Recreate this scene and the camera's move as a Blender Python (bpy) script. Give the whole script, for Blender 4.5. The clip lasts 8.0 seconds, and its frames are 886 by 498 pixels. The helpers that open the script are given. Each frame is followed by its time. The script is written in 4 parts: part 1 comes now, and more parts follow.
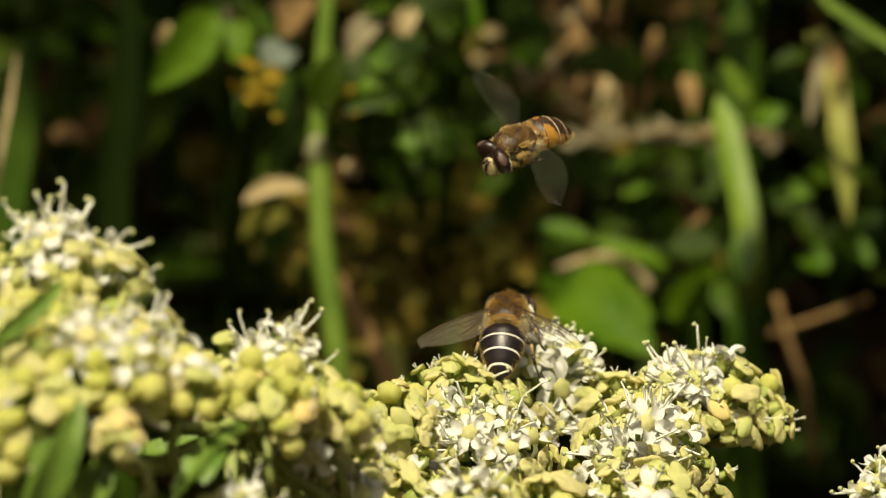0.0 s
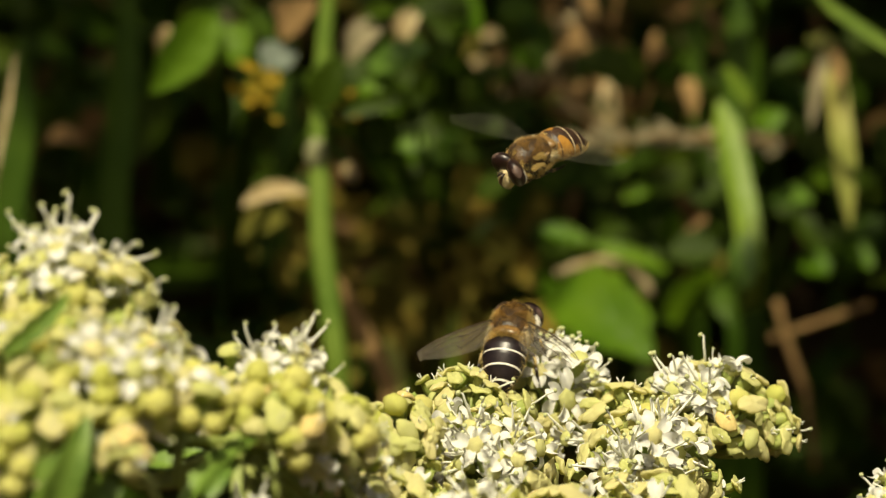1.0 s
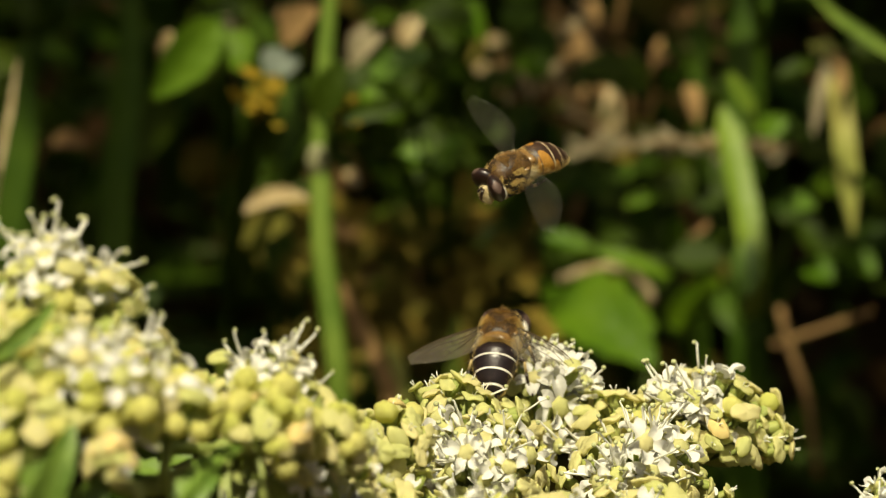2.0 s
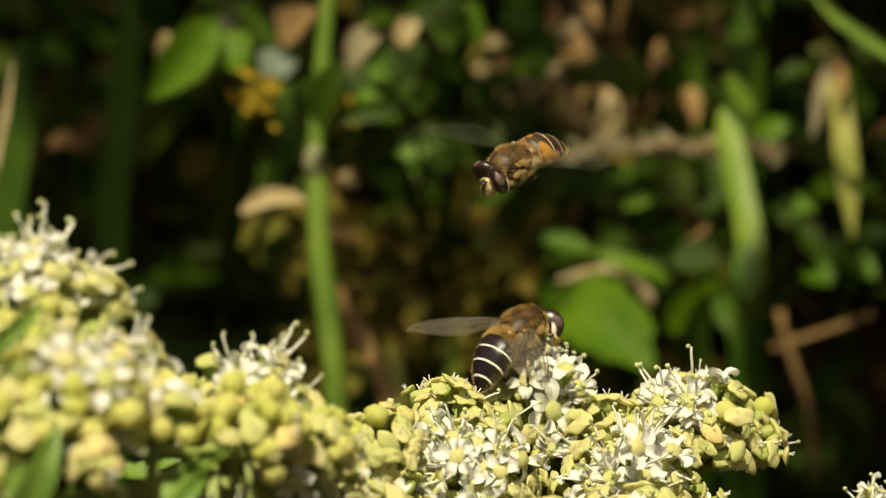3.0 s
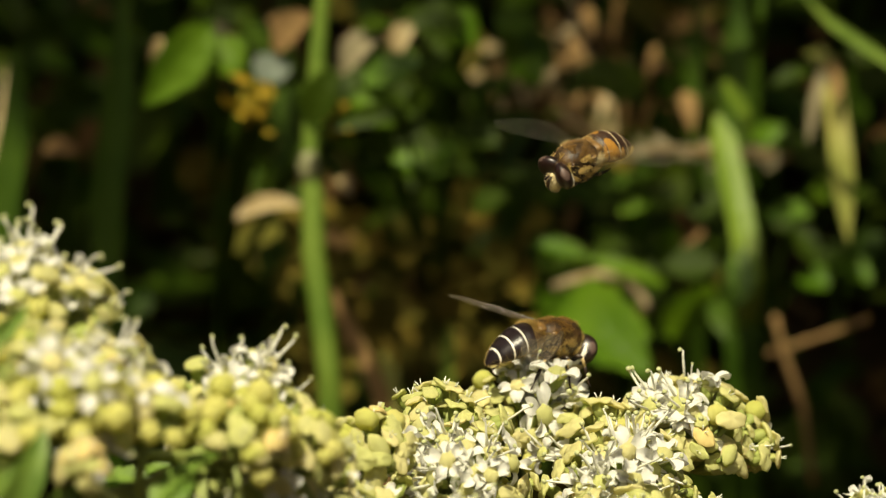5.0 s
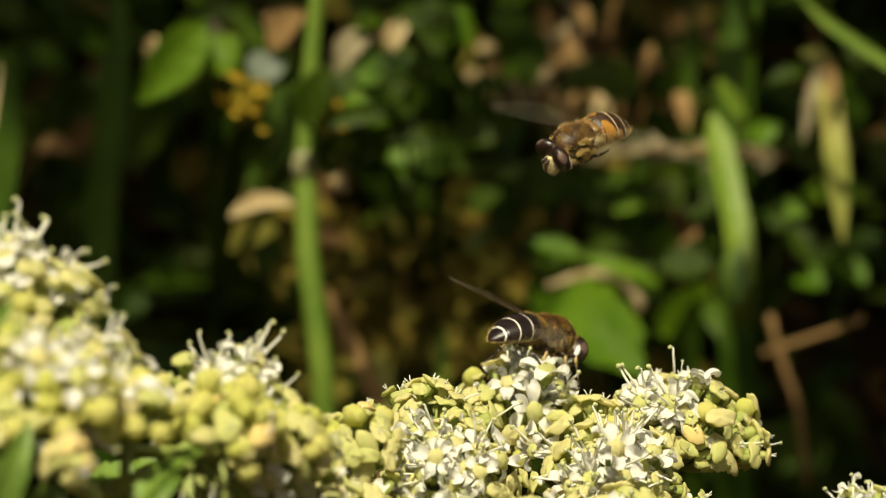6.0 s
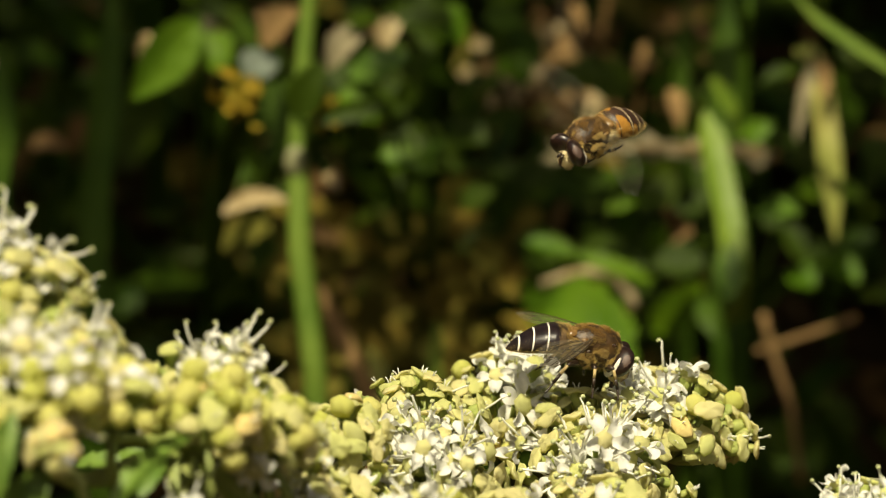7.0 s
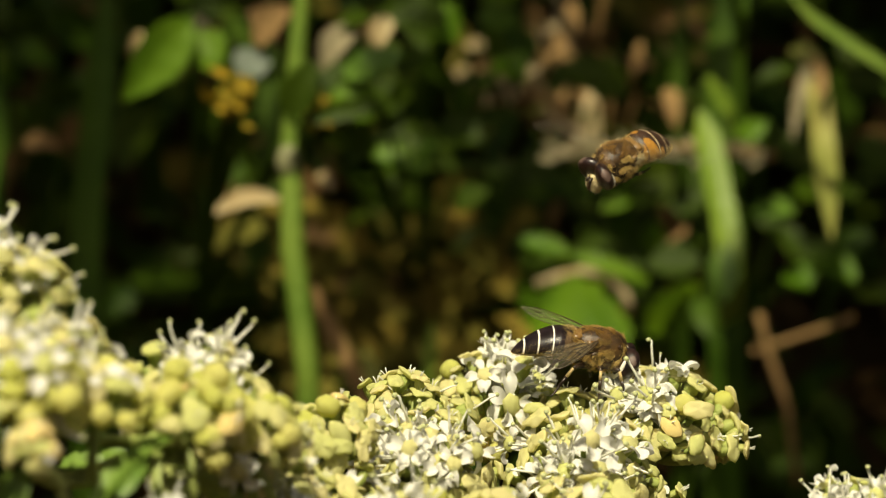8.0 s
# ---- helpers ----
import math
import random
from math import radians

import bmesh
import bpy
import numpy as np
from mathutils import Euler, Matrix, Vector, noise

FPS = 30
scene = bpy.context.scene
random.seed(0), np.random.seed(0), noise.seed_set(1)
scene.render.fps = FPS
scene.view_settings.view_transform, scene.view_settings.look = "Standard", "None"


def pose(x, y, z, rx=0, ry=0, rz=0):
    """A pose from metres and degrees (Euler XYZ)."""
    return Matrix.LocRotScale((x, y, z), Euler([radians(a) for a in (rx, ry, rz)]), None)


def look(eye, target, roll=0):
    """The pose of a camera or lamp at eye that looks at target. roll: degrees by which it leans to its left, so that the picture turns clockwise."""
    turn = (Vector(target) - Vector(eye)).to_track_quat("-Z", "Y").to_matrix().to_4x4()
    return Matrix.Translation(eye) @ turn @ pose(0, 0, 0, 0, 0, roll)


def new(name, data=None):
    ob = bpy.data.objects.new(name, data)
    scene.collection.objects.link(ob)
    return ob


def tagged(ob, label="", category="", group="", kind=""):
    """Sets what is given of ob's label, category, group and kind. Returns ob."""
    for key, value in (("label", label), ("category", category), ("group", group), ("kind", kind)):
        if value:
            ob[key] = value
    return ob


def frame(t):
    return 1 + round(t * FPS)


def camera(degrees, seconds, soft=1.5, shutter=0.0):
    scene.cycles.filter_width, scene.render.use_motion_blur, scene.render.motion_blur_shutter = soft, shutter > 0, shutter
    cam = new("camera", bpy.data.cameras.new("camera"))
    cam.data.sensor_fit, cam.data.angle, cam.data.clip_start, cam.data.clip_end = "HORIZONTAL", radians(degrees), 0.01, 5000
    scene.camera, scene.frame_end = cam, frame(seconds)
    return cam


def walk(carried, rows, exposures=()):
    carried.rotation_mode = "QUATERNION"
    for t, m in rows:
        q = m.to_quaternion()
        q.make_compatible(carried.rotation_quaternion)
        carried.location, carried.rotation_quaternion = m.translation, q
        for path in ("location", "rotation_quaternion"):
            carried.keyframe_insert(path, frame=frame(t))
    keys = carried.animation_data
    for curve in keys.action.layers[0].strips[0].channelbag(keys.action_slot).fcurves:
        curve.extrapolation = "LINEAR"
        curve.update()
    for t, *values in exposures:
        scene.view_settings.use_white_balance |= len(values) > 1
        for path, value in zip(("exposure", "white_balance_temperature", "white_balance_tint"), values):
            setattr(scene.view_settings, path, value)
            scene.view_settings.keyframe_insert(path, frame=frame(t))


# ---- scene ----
MM = 0.001

# ---- camera ----
cam = camera(12.0, 8.0, soft=0.6)
cam.data.dof.use_dof = True
cam.data.dof.focus_distance = 0.385
cam.data.dof.aperture_fstop = 38.0
walk(cam, [
    (0.0, pose(0.00000, -0.39126, 0.08316, 78.000, 0.000, 0.000)),
    (0.5, pose(0.00057, -0.39026, 0.08220, 78.078, 0.048, 0.023)),
    (1.0, pose(-0.00163, -0.38819, 0.08419, 77.893, -0.178, -0.130)),
    (1.5, pose(-0.00054, -0.38872, 0.08462, 77.920, -0.195, 0.023)),
    (3.0, pose(0.00255, -0.38621, 0.08434, 77.950, -0.347, 0.326)),
    (3.5, pose(0.00068, -0.38506, 0.08386, 77.958, -0.418, 0.228)),
    (4.0, pose(0.00210, -0.38580, 0.08436, 77.949, -0.423, 0.327)),
    (4.5, pose(0.00309, -0.38587, 0.08396, 78.030, -0.243, 0.332)),
    (6.0, pose(0.00505, -0.38531, 0.08299, 78.120, -0.361, 0.433)),
    (6.5, pose(0.00576, -0.38579, 0.08147, 78.259, -0.345, 0.447)),
    (7.0, pose(0.00633, -0.38588, 0.08167, 78.223, -0.437, 0.479)),
    (7.5, pose(0.00768, -0.38465, 0.08165, 78.216, -0.389, 0.535)),
    (8.0, pose(0.00809, -0.38360, 0.08096, 78.244, -0.389, 0.565)),
], exposures=[(0.0, 0.09, 7300, 1), (8.0, 0.09, 7300, 1)])

# ---- light ----
SUN_FROM = Vector((-0.12, -0.46, 0.88)).normalized()
world = bpy.data.worlds.new("sky")
scene.world = world
world.use_nodes = True
sky = world.node_tree.nodes.new("ShaderNodeTexSky")
sky.sky_type = "NISHITA"
sky.sun_disc = False
sky.dust_density = 8.0
sky.air_density = 0.4
sky.ozone_density = 0.3
sky.sun_elevation = math.asin(SUN_FROM.z)
sky.sun_rotation = math.atan2(SUN_FROM.x, SUN_FROM.y)
world.node_tree.nodes["Background"].inputs["Strength"].default_value = 0.058
world.node_tree.links.new(sky.outputs[0], world.node_tree.nodes["Background"].inputs["Color"])
sun = new("sun", bpy.data.lights.new("sun", "SUN"))
sun.data.energy, sun.data.angle, sun.data.color = 5.0, radians(0.5), (1.0, 0.91, 0.74)
sun.matrix_world = look(SUN_FROM * 3, (0, 0, 0))


# ---- materials ----
def nodes_of(name):
    m = bpy.data.materials.new(name)
    m.use_nodes = True
    return m, m.node_tree, m.node_tree.nodes["Principled BSDF"]


def mixed(tree, factor, a, b):
    """A colour between a and b, each a colour or a socket."""
    n = tree.nodes.new("ShaderNodeMix")
    n.data_type = "RGBA"
    tree.links.new(factor, n.inputs[0])
    for socket, value in ((n.inputs[6], a), (n.inputs[7], b)):
        if isinstance(value, tuple):
            socket.default_value = (*value, 1)
        else:
            tree.links.new(value, socket)
    return n.outputs[2]


def grain(tree, scale, low=0.35, high=0.65, detail=3.0):
    coord = tree.nodes.new("ShaderNodeTexCoord")
    n = tree.nodes.new("ShaderNodeTexNoise")
    n.inputs["Scale"].default_value, n.inputs["Detail"].default_value = scale, detail
    tree.links.new(coord.outputs["Object"], n.inputs["Vector"])
    r = tree.nodes.new("ShaderNodeMapRange")
    r.inputs["From Min"].default_value, r.inputs["From Max"].default_value = low, high
    tree.links.new(n.outputs["Fac"], r.inputs["Value"])
    return r.outputs["Result"]


def surface(name, a, b, c=None, scale=900.0, fine=4000.0, rough=0.55, bump=0.3, depth=0.0001, through_light=0.0, island=False,
            coat=0.0, metal=0.0, gloss=0.5):
    """A two-scale mottled material: a to b by noise, towards c from piece to piece."""
    m, tree, bsdf = nodes_of(name)
    colour = mixed(tree, grain(tree, scale), a, b)
    if c:
        if island:
            pick = tree.nodes.new("ShaderNodeNewGeometry").outputs["Random Per Island"]
        else:
            pick = tree.nodes.new("ShaderNodeObjectInfo").outputs["Random"]
        colour = mixed(tree, pick, colour, c)
    tree.links.new(colour, bsdf.inputs["Base Color"])
    bsdf.inputs["Roughness"].default_value = rough
    bsdf.inputs["Metallic"].default_value = metal
    bsdf.inputs["Specular IOR Level"].default_value = gloss
    bsdf.inputs["Coat Weight"].default_value = coat
    bsdf.inputs["Coat Roughness"].default_value = 0.25
    if bump:
        n = tree.nodes.new("ShaderNodeBump")
        n.inputs["Strength"].default_value, n.inputs["Distance"].default_value = bump, depth
        tree.links.new(grain(tree, fine, 0.2, 0.8), n.inputs["Height"])
        tree.links.new(n.outputs[0], bsdf.inputs["Normal"])
    if through_light:
        out = tree.nodes["Material Output"]
        back = tree.nodes.new("ShaderNodeBsdfTranslucent")
        tree.links.new(colour, back.inputs["Color"])
        mix = tree.nodes.new("ShaderNodeMixShader")
        mix.inputs[0].default_value = through_light
        tree.links.new(bsdf.outputs[0], mix.inputs[1])
        tree.links.new(back.outputs[0], mix.inputs[2])
        tree.links.new(mix.outputs[0], out.inputs["Surface"])
    return m


CUSHION = surface("yellow_cushion", (0.84, 0.83, 0.38), (0.69, 0.74, 0.22), (0.90, 0.83, 0.42), 700, 2600, 0.5, 0.5, through_light=0.40)
BUD = surface("yellow_green_bud", (0.76, 0.74, 0.20), (0.60, 0.66, 0.13), (0.82, 0.78, 0.26), 700, 2600, 0.5, 0.5, through_light=0.35)
OVARY = surface("green_ovary", (0.47, 0.55, 0.14), (0.34, 0.44, 0.09), (0.58, 0.60, 0.20), 900, 3000, 0.55, 0.3, through_light=0.35)
PETAL = surface("white_petal", (0.92, 0.91, 0.87), (0.86, 0.86, 0.79), None, 600, 2500, 0.6, 0.25, through_light=0.4)
FILAMENT = surface("pale_filament", (0.92, 0.91, 0.84), (0.86, 0.86, 0.72), None, 900, 3000, 0.5, 0.0, through_light=0.2)
ANTHER = surface("anther", (0.42, 0.47, 0.20), (0.58, 0.58, 0.32), None, 1500, 5000, 0.7, 0.4)
PEDICEL = surface("green_pedicel", (0.26, 0.36, 0.07), (0.36, 0.44, 0.11), (0.44, 0.48, 0.16), 500, 3000, 0.55, 0.25, through_light=0.3)
BRACT = surface("bract_green", (0.11, 0.20, 0.024), (0.20, 0.31, 0.05), None, 500, 2500, 0.5, 0.4, through_light=0.25)
WITHERED = surface("withered_brown", (0.70, 0.50, 0.18), (0.76, 0.64, 0.26), None, 900, 3000, 0.8, 0.5)
STEM = surface("grass_stem_green", (0.095, 0.165, 0.02), (0.15, 0.225, 0.032), None, 120, 900, 0.45, 0.3, 0.0004, 0.1, gloss=0.25)
NODE = surface("stem_node_pale", (0.18, 0.19, 0.08), (0.24, 0.23, 0.12), None, 300, 900, 0.6, 0.3, 0.0004)
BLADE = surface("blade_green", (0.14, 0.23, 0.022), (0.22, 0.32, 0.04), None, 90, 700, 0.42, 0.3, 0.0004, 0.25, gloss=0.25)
# darker copy of the blade green, with shade put into its colour
BLADE_SHADE = surface("blade_shade_green", (0.032, 0.070, 0.006), (0.055, 0.10, 0.010), None, 90, 700, 0.45, 0.3, 0.0004, 0.2, gloss=0.12)
BLADE_YELLOW = surface("blade_yellowing", (0.40, 0.36, 0.10), (0.28, 0.33, 0.07), None, 60, 700, 0.5, 0.3, 0.0004, 0.25, gloss=0.25)
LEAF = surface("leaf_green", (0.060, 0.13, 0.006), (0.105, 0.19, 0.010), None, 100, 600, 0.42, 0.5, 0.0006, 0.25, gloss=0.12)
# brighter copy of the leaf green, sunlight put into the colour
LEAF_LIT = surface("leaf_lit_green", (0.070, 0.155, 0.008), (0.125, 0.225, 0.014), None, 90, 600, 0.45, 0.5, 0.0006, 0.25, gloss=0.25)
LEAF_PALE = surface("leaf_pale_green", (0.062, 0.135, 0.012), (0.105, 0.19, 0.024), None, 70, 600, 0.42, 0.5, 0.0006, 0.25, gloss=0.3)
# leaf green darkened so that leaves look shaded under any light
LEAF_SHADE = surface("leaf_shade_green", (0.014, 0.036, 0.002), (0.027, 0.058, 0.003), (0.042, 0.064, 0.004), 100, 600, 0.5, 0.5, 0.0006, 0.2, island=True, gloss=0.12)
YELLOW = surface("yellowed_leaf", (0.46, 0.30, 0.025), (0.26, 0.19, 0.02), None, 350, 700, 0.55, 0.5, 0.0006, 0.2, gloss=0.12)
GREYLEAF = surface("grey_leaf_underside", (0.14, 0.17, 0.13), (0.10, 0.13, 0.09), None, 150, 700, 0.6, 0.4, 0.0006, 0.2)
DRY = surface("dry_straw", (0.32, 0.20, 0.085), (0.21, 0.13, 0.052), None, 150, 800, 0.75, 0.5, 0.0006, 0.15, gloss=0.12)
CREAM = surface("bleached_leaf", (0.58, 0.47, 0.27), (0.36, 0.27, 0.13), None, 220, 900, 0.7, 0.7, 0.0006, 0.15, gloss=0.12)
HUSK = surface("grey_husk", (0.33, 0.28, 0.18), (0.23, 0.20, 0.11), None, 150, 800, 0.75, 0.5, 0.0006, 0.15, gloss=0.12)
LITTER = surface("leaf_litter", (0.036, 0.022, 0.007), (0.070, 0.040, 0.012), (0.12, 0.070, 0.024), 100, 700, 0.85, 0.6, 0.001, 0.1, island=True, gloss=0.12)
OCHRE = surface("mossy_litter", (0.15, 0.11, 0.018), (0.23, 0.16, 0.028), (0.11, 0.105, 0.018), 100, 700, 0.85, 0.6, 0.001, 0.1, island=True, gloss=0.12)
SOIL = surface("dark_soil", (0.030, 0.020, 0.008), (0.055, 0.036, 0.014), None, 40, 500, 0.95, 0.8, 0.004, gloss=0.12)


# ---- mesh tools ----
def mesh_of(name, bm, *materials, smooth=True):
    me = bpy.data.meshes.new(name)
    bm.to_mesh(me)
    bm.free()
    for m in materials:
        me.materials.append(m)
    if smooth:
        me.polygons.foreach_set("use_smooth", [True] * len(me.polygons))
    return me


def part(name, bm, material, parent, label=""):
    ob = new(name, mesh_of(name, bm, *(material if isinstance(material, tuple) else (material,))))
    ob.parent = parent
    return tagged(ob, label)


def empty(name, m=None):
    ob = new(name)
    ob.empty_display_size = 0.01
    if m is not None:
        ob.matrix_world = m
    return ob


def tube(bm, points, radii, sides=7, slot=0, cap=True):
    """A tapered tube along points."""
    points = [Vector(p) for p in points]
    if isinstance(radii, (int, float)):
        radii = [radii] * len(points)
    rings, side = [], None
    for i, p in enumerate(points):
        along = (points[min(i + 1, len(points) - 1)] - points[max(i - 1, 0)]).normalized()
        if side is None:
            side = along.orthogonal().normalized()
        side = (side - along * side.dot(along)).normalized()
        up = along.cross(side)
        rings.append([bm.verts.new(p + radii[i] * (math.cos(a) * side + math.sin(a) * up))
                      for a in (2 * math.pi * k / sides for k in range(sides))])
    for a, b in zip(rings, rings[1:]):
        for k in range(sides):
            f = bm.faces.new((a[k], a[(k + 1) % sides], b[(k + 1) % sides], b[k]))
            f.material_index = slot
    if cap:
        bm.faces.new(rings[0][::-1]).material_index = slot
        bm.faces.new(rings[-1]).material_index = slot


def bent(a, b, sag, n=6):
    """Points on a curve from a to b that bows by the vector sag."""
    a, b, sag = Vector(a), Vector(b), Vector(sag)
    return [a.lerp(b, i / n) + sag * 4 * (i / n) * (1 - i / n) for i in range(n + 1)]


def ball(bm, centre, radii, slot=0, turn=None, u=14, v=9, shape=None):
    """An ellipsoid; shape(direction) scales it."""
    centre = Vector(centre)
    rows = []
    for j in range(v + 1):
        th = math.pi * j / v
        ring = []
        for i in range(1 if j in (0, v) else u):
            ph = 2 * math.pi * i / u
            d = Vector((math.sin(th) * math.cos(ph), math.sin(th) * math.sin(ph), math.cos(th)))
            k = shape(d) if shape else 1.0
            q = Vector((d.x * radii[0] * k, d.y * radii[1] * k, d.z * radii[2] * k))
            if turn is not None:
                q = turn @ q
            ring.append(bm.verts.new(centre + q))
        rows.append(ring)
    for a, b in zip(rows, rows[1:]):
        for i in range(u):
            if len(a) == 1:
                f = bm.faces.new((a[0], b[i], b[(i + 1) % u]))
            elif len(b) == 1:
                f = bm.faces.new((a[i], b[0], a[(i + 1) % u]))
            else:
                f = bm.faces.new((a[i], b[i], b[(i + 1) % u], a[(i + 1) % u]))
            f.material_index = slot


def blade(bm, spine, widths, normal, fold=0.25, slot=0, cols=4, thick=0.00012):
    """A leaf or grass blade along spine with half-widths, creased by fold, with a thin body."""
    spine, normal = [Vector(p) for p in spine], Vector(normal)
    grid = []
    for i, p in enumerate(spine):
        along = (spine[min(i + 1, len(spine) - 1)] - spine[max(i - 1, 0)]).normalized()
        side = along.cross(normal).normalized()
        up = side.cross(along)
        row = []
        for c in range(cols + 1):
            k = 2 * c / cols - 1
            row.append(p + side * (k * widths[i]) + up * (abs(k) * fold * widths[i]))
        grid.append((row, up))
    for flip in (1, -1):
        vs = [[bm.verts.new(q + up * (thick * 0.5 * flip)) for q in row] for row, up in grid]
        for a, b in zip(vs, vs[1:]):
            for c in range(cols):
                quad = (a[c], a[c + 1], b[c + 1], b[c]) if flip > 0 else (a[c], b[c], b[c + 1], a[c + 1])
                bm.faces.new(quad).material_index = slot


def leaf_at(bm, base, tip, half, normal, teeth=0, droop=0.12, fold=0.3, slot=0, n=12, waist=0.42):
    """A broad leaf from base to tip: pointed oval, toothed edge, drooping."""
    base, tip, normal = Vector(base), Vector(tip), Vector(normal).normalized()
    length = (tip - base).length
    spine, widths = [], []
    for i in range(n + 1):
        s = i / n
        spine.append(base.lerp(tip, s) - normal * (droop * length * (s - 0.35) ** 2 * 1.6))
        w = math.sin(math.pi * s ** (math.log(0.5) / math.log(waist))) ** 0.8 if 0 < s < 1 else 0.02
        if teeth and 0 < i < n:
            w *= 1 + teeth * (1 if i % 2 else -1)
        widths.append(half * w)
    blade(bm, spine, widths, normal, fold, slot)


# ---- flower pieces ----
def make_spent_floret(seed, top=CUSHION):
    """A floret that has lost its petals: a thin crinkled yellow disc in two halves on a ribbed ovary. 1 unit is 1 mm, z outwards."""
    rng = random.Random(seed)
    bm = bmesh.new()
    lobes, ph, two = rng.choice((4, 5, 6, 7)), rng.random() * 6, rng.uniform(0.0, 0.10)
    wide, narrow, thick = rng.uniform(1.02, 1.25), rng.uniform(0.70, 0.98), rng.uniform(0.19, 0.29)
    fold, wave, cup = rng.uniform(-0.22, 0.25), rng.uniform(0.05, 0.15), rng.uniform(-0.16, 0.08)

    def disc(d):
        a = math.atan2(d.y, d.x)
        return 1 + (0.07 * math.cos(lobes * a + ph) + 0.045 * math.cos(9 * a + 2 * ph) + 0.03 * math.cos(13 * a + 3 * ph) + two * math.cos(2 * a)) * (1 - abs(d.z))

    def ovary(d):
        a = math.atan2(d.y, d.x)
        return (1 + 0.14 * math.cos(7 * a)) * (1.0 if d.z > 0 else 0.9)
    ball(bm, (0, 0, 0), (wide, narrow, thick), 0, None, 24, 8, disc)
    for v in bm.verts:
        r = math.hypot(v.co.x, v.co.y)
        a = math.atan2(v.co.y, v.co.x)
        groove = 0.06 * math.exp(-(v.co.x * 6) ** 2) * (1 if v.co.z > 0 else 0)
        v.co.z += 1.45 + fold * abs(v.co.x) * 0.6 + wave * r * math.cos((lobes - 2) * a + ph) + cup * r * r - groove
    ball(bm, (0, 0, 0.62), (wide * 0.52, narrow * 0.46, 0.86), 1, None, 14, 6, ovary)
    if rng.random() < 0.3:
        for k in (-1, 1):
            tube(bm, [(0.10 * k, 0, 1.5), (0.16 * k, 0.1, 1.85), (0.28 * k, 0.15, 2.1)], [0.07, 0.05, 0.045], 5, 2)
    return mesh_of("spent_floret", bm, top, OVARY, FILAMENT)


def make_bud(seed):
    """A closed bud: a lumpy five-lobed knob on its ovary."""
    rng = random.Random(seed)
    bm = bmesh.new()
    ph = rng.random() * 6
    ball(bm, (0, 0, 1.5), (1.0, 0.95, 0.95), 0, None, 15, 9,
         lambda d: 1 + 0.09 * math.cos(5 * math.atan2(d.y, d.x) + ph) * (1 - d.z * d.z) ** 0.5 - 0.16 * max(0, d.z - 0.75))
    ball(bm, (0, 0, 0.6), (0.55, 0.5, 0.8), 1, None, 10, 6)
    return mesh_of("bud", bm, BUD, OVARY)


def make_open_centre():
    """The middle of an open floret: ovary and yellow cushion."""
    bm = bmesh.new()
    ball(bm, (0, 0, 1.35), (0.80, 0.76, 0.42), 0, None, 12, 7, lambda d: 1 + 0.08 * math.cos(6 * math.atan2(d.y, d.x)))
    ball(bm, (0, 0, 0.75), (0.6, 0.55, 0.9), 1, None, 10, 6)
    return mesh_of("open_floret", bm, CUSHION, OVARY)


def make_petal(seed):
    """A white petal along x: narrow at its foot, two rounded lobes with a notch, the tip rolled in."""
    rng = random.Random(seed)
    bm = bmesh.new()
    size, lift, cup = rng.uniform(0.9, 1.2), rng.uniform(-0.35, 0.5), rng.uniform(0.15, 0.6)
    rows = []
    for i in range(7):
        s = i / 6
        half = size * (0.13 + 0.50 * math.sin(math.pi * min(1, s * 0.80 + 0.05)) ** 1.2)
        row = []
        for c in range(7):
            k = c / 3 - 1
            notch = 0.42 * max(0, s - 0.6) * (1 - abs(k) ** 0.7) * 2.2
            x = 0.45 + 1.65 * size * (s - notch * s - 0.12 * s * abs(k) ** 3)
            z = 1.25 + lift * s + 0.35 * math.sin(math.pi * s) - 0.25 * s * s + 0.55 * max(0, s - 0.7) * (1 - abs(k)) + cup * k * k * s - 0.10 * (1 - abs(k)) * s
            row.append((x, half * k, z))
        rows.append(row)
    for flip in (1, -1):
        vs = [[bm.verts.new((x, y, z + 0.03 * flip)) for x, y, z in row] for row in rows]
        for a, b in zip(vs, vs[1:]):
            for c in range(6):
                bm.faces.new((a[c], b[c], b[c + 1], a[c + 1]) if flip > 0 else (a[c], a[c + 1], b[c + 1], b[c]))
    return mesh_of("petal", bm, PETAL)


def make_stamen(seed):
    """A stamen: a bowed pale filament with its anther."""
    rng = random.Random(seed)
    bm = bmesh.new()
    reach, high, bow = rng.uniform(0.8, 2.2), rng.uniform(1.6, 2.8), rng.uniform(-0.4, 0.4)
    pts = [(0.5, 0, 1.3), (0.5 + reach * 0.45, bow * 0.5, 1.5 + high * 0.35), (0.5 + reach * 0.8, bow, 1.4 + high * 0.75),
           (0.5 + reach, bow, 1.3 + high * 0.95), (0.3 + reach, bow * 0.8, 1.4 + high)]
    tube(bm, pts, [0.12, 0.11, 0.10, 0.09, 0.07], 5, 0)
    ball(bm, pts[-1], (0.24, 0.22, 0.18), 1, None, 7, 5)
    return mesh_of("stamen", bm, FILAMENT, ANTHER)


SPENT = [make_spent_floret(i) for i in range(10)]
WILTED = make_spent_floret(19, WITHERED)
BUDS = [make_bud(10 + i) for i in range(3)]
OPEN = make_open_centre()
PETALS = [make_petal(20 + i) for i in range(6)]
STAMENS = [make_stamen(40 + i) for i in range(7)]


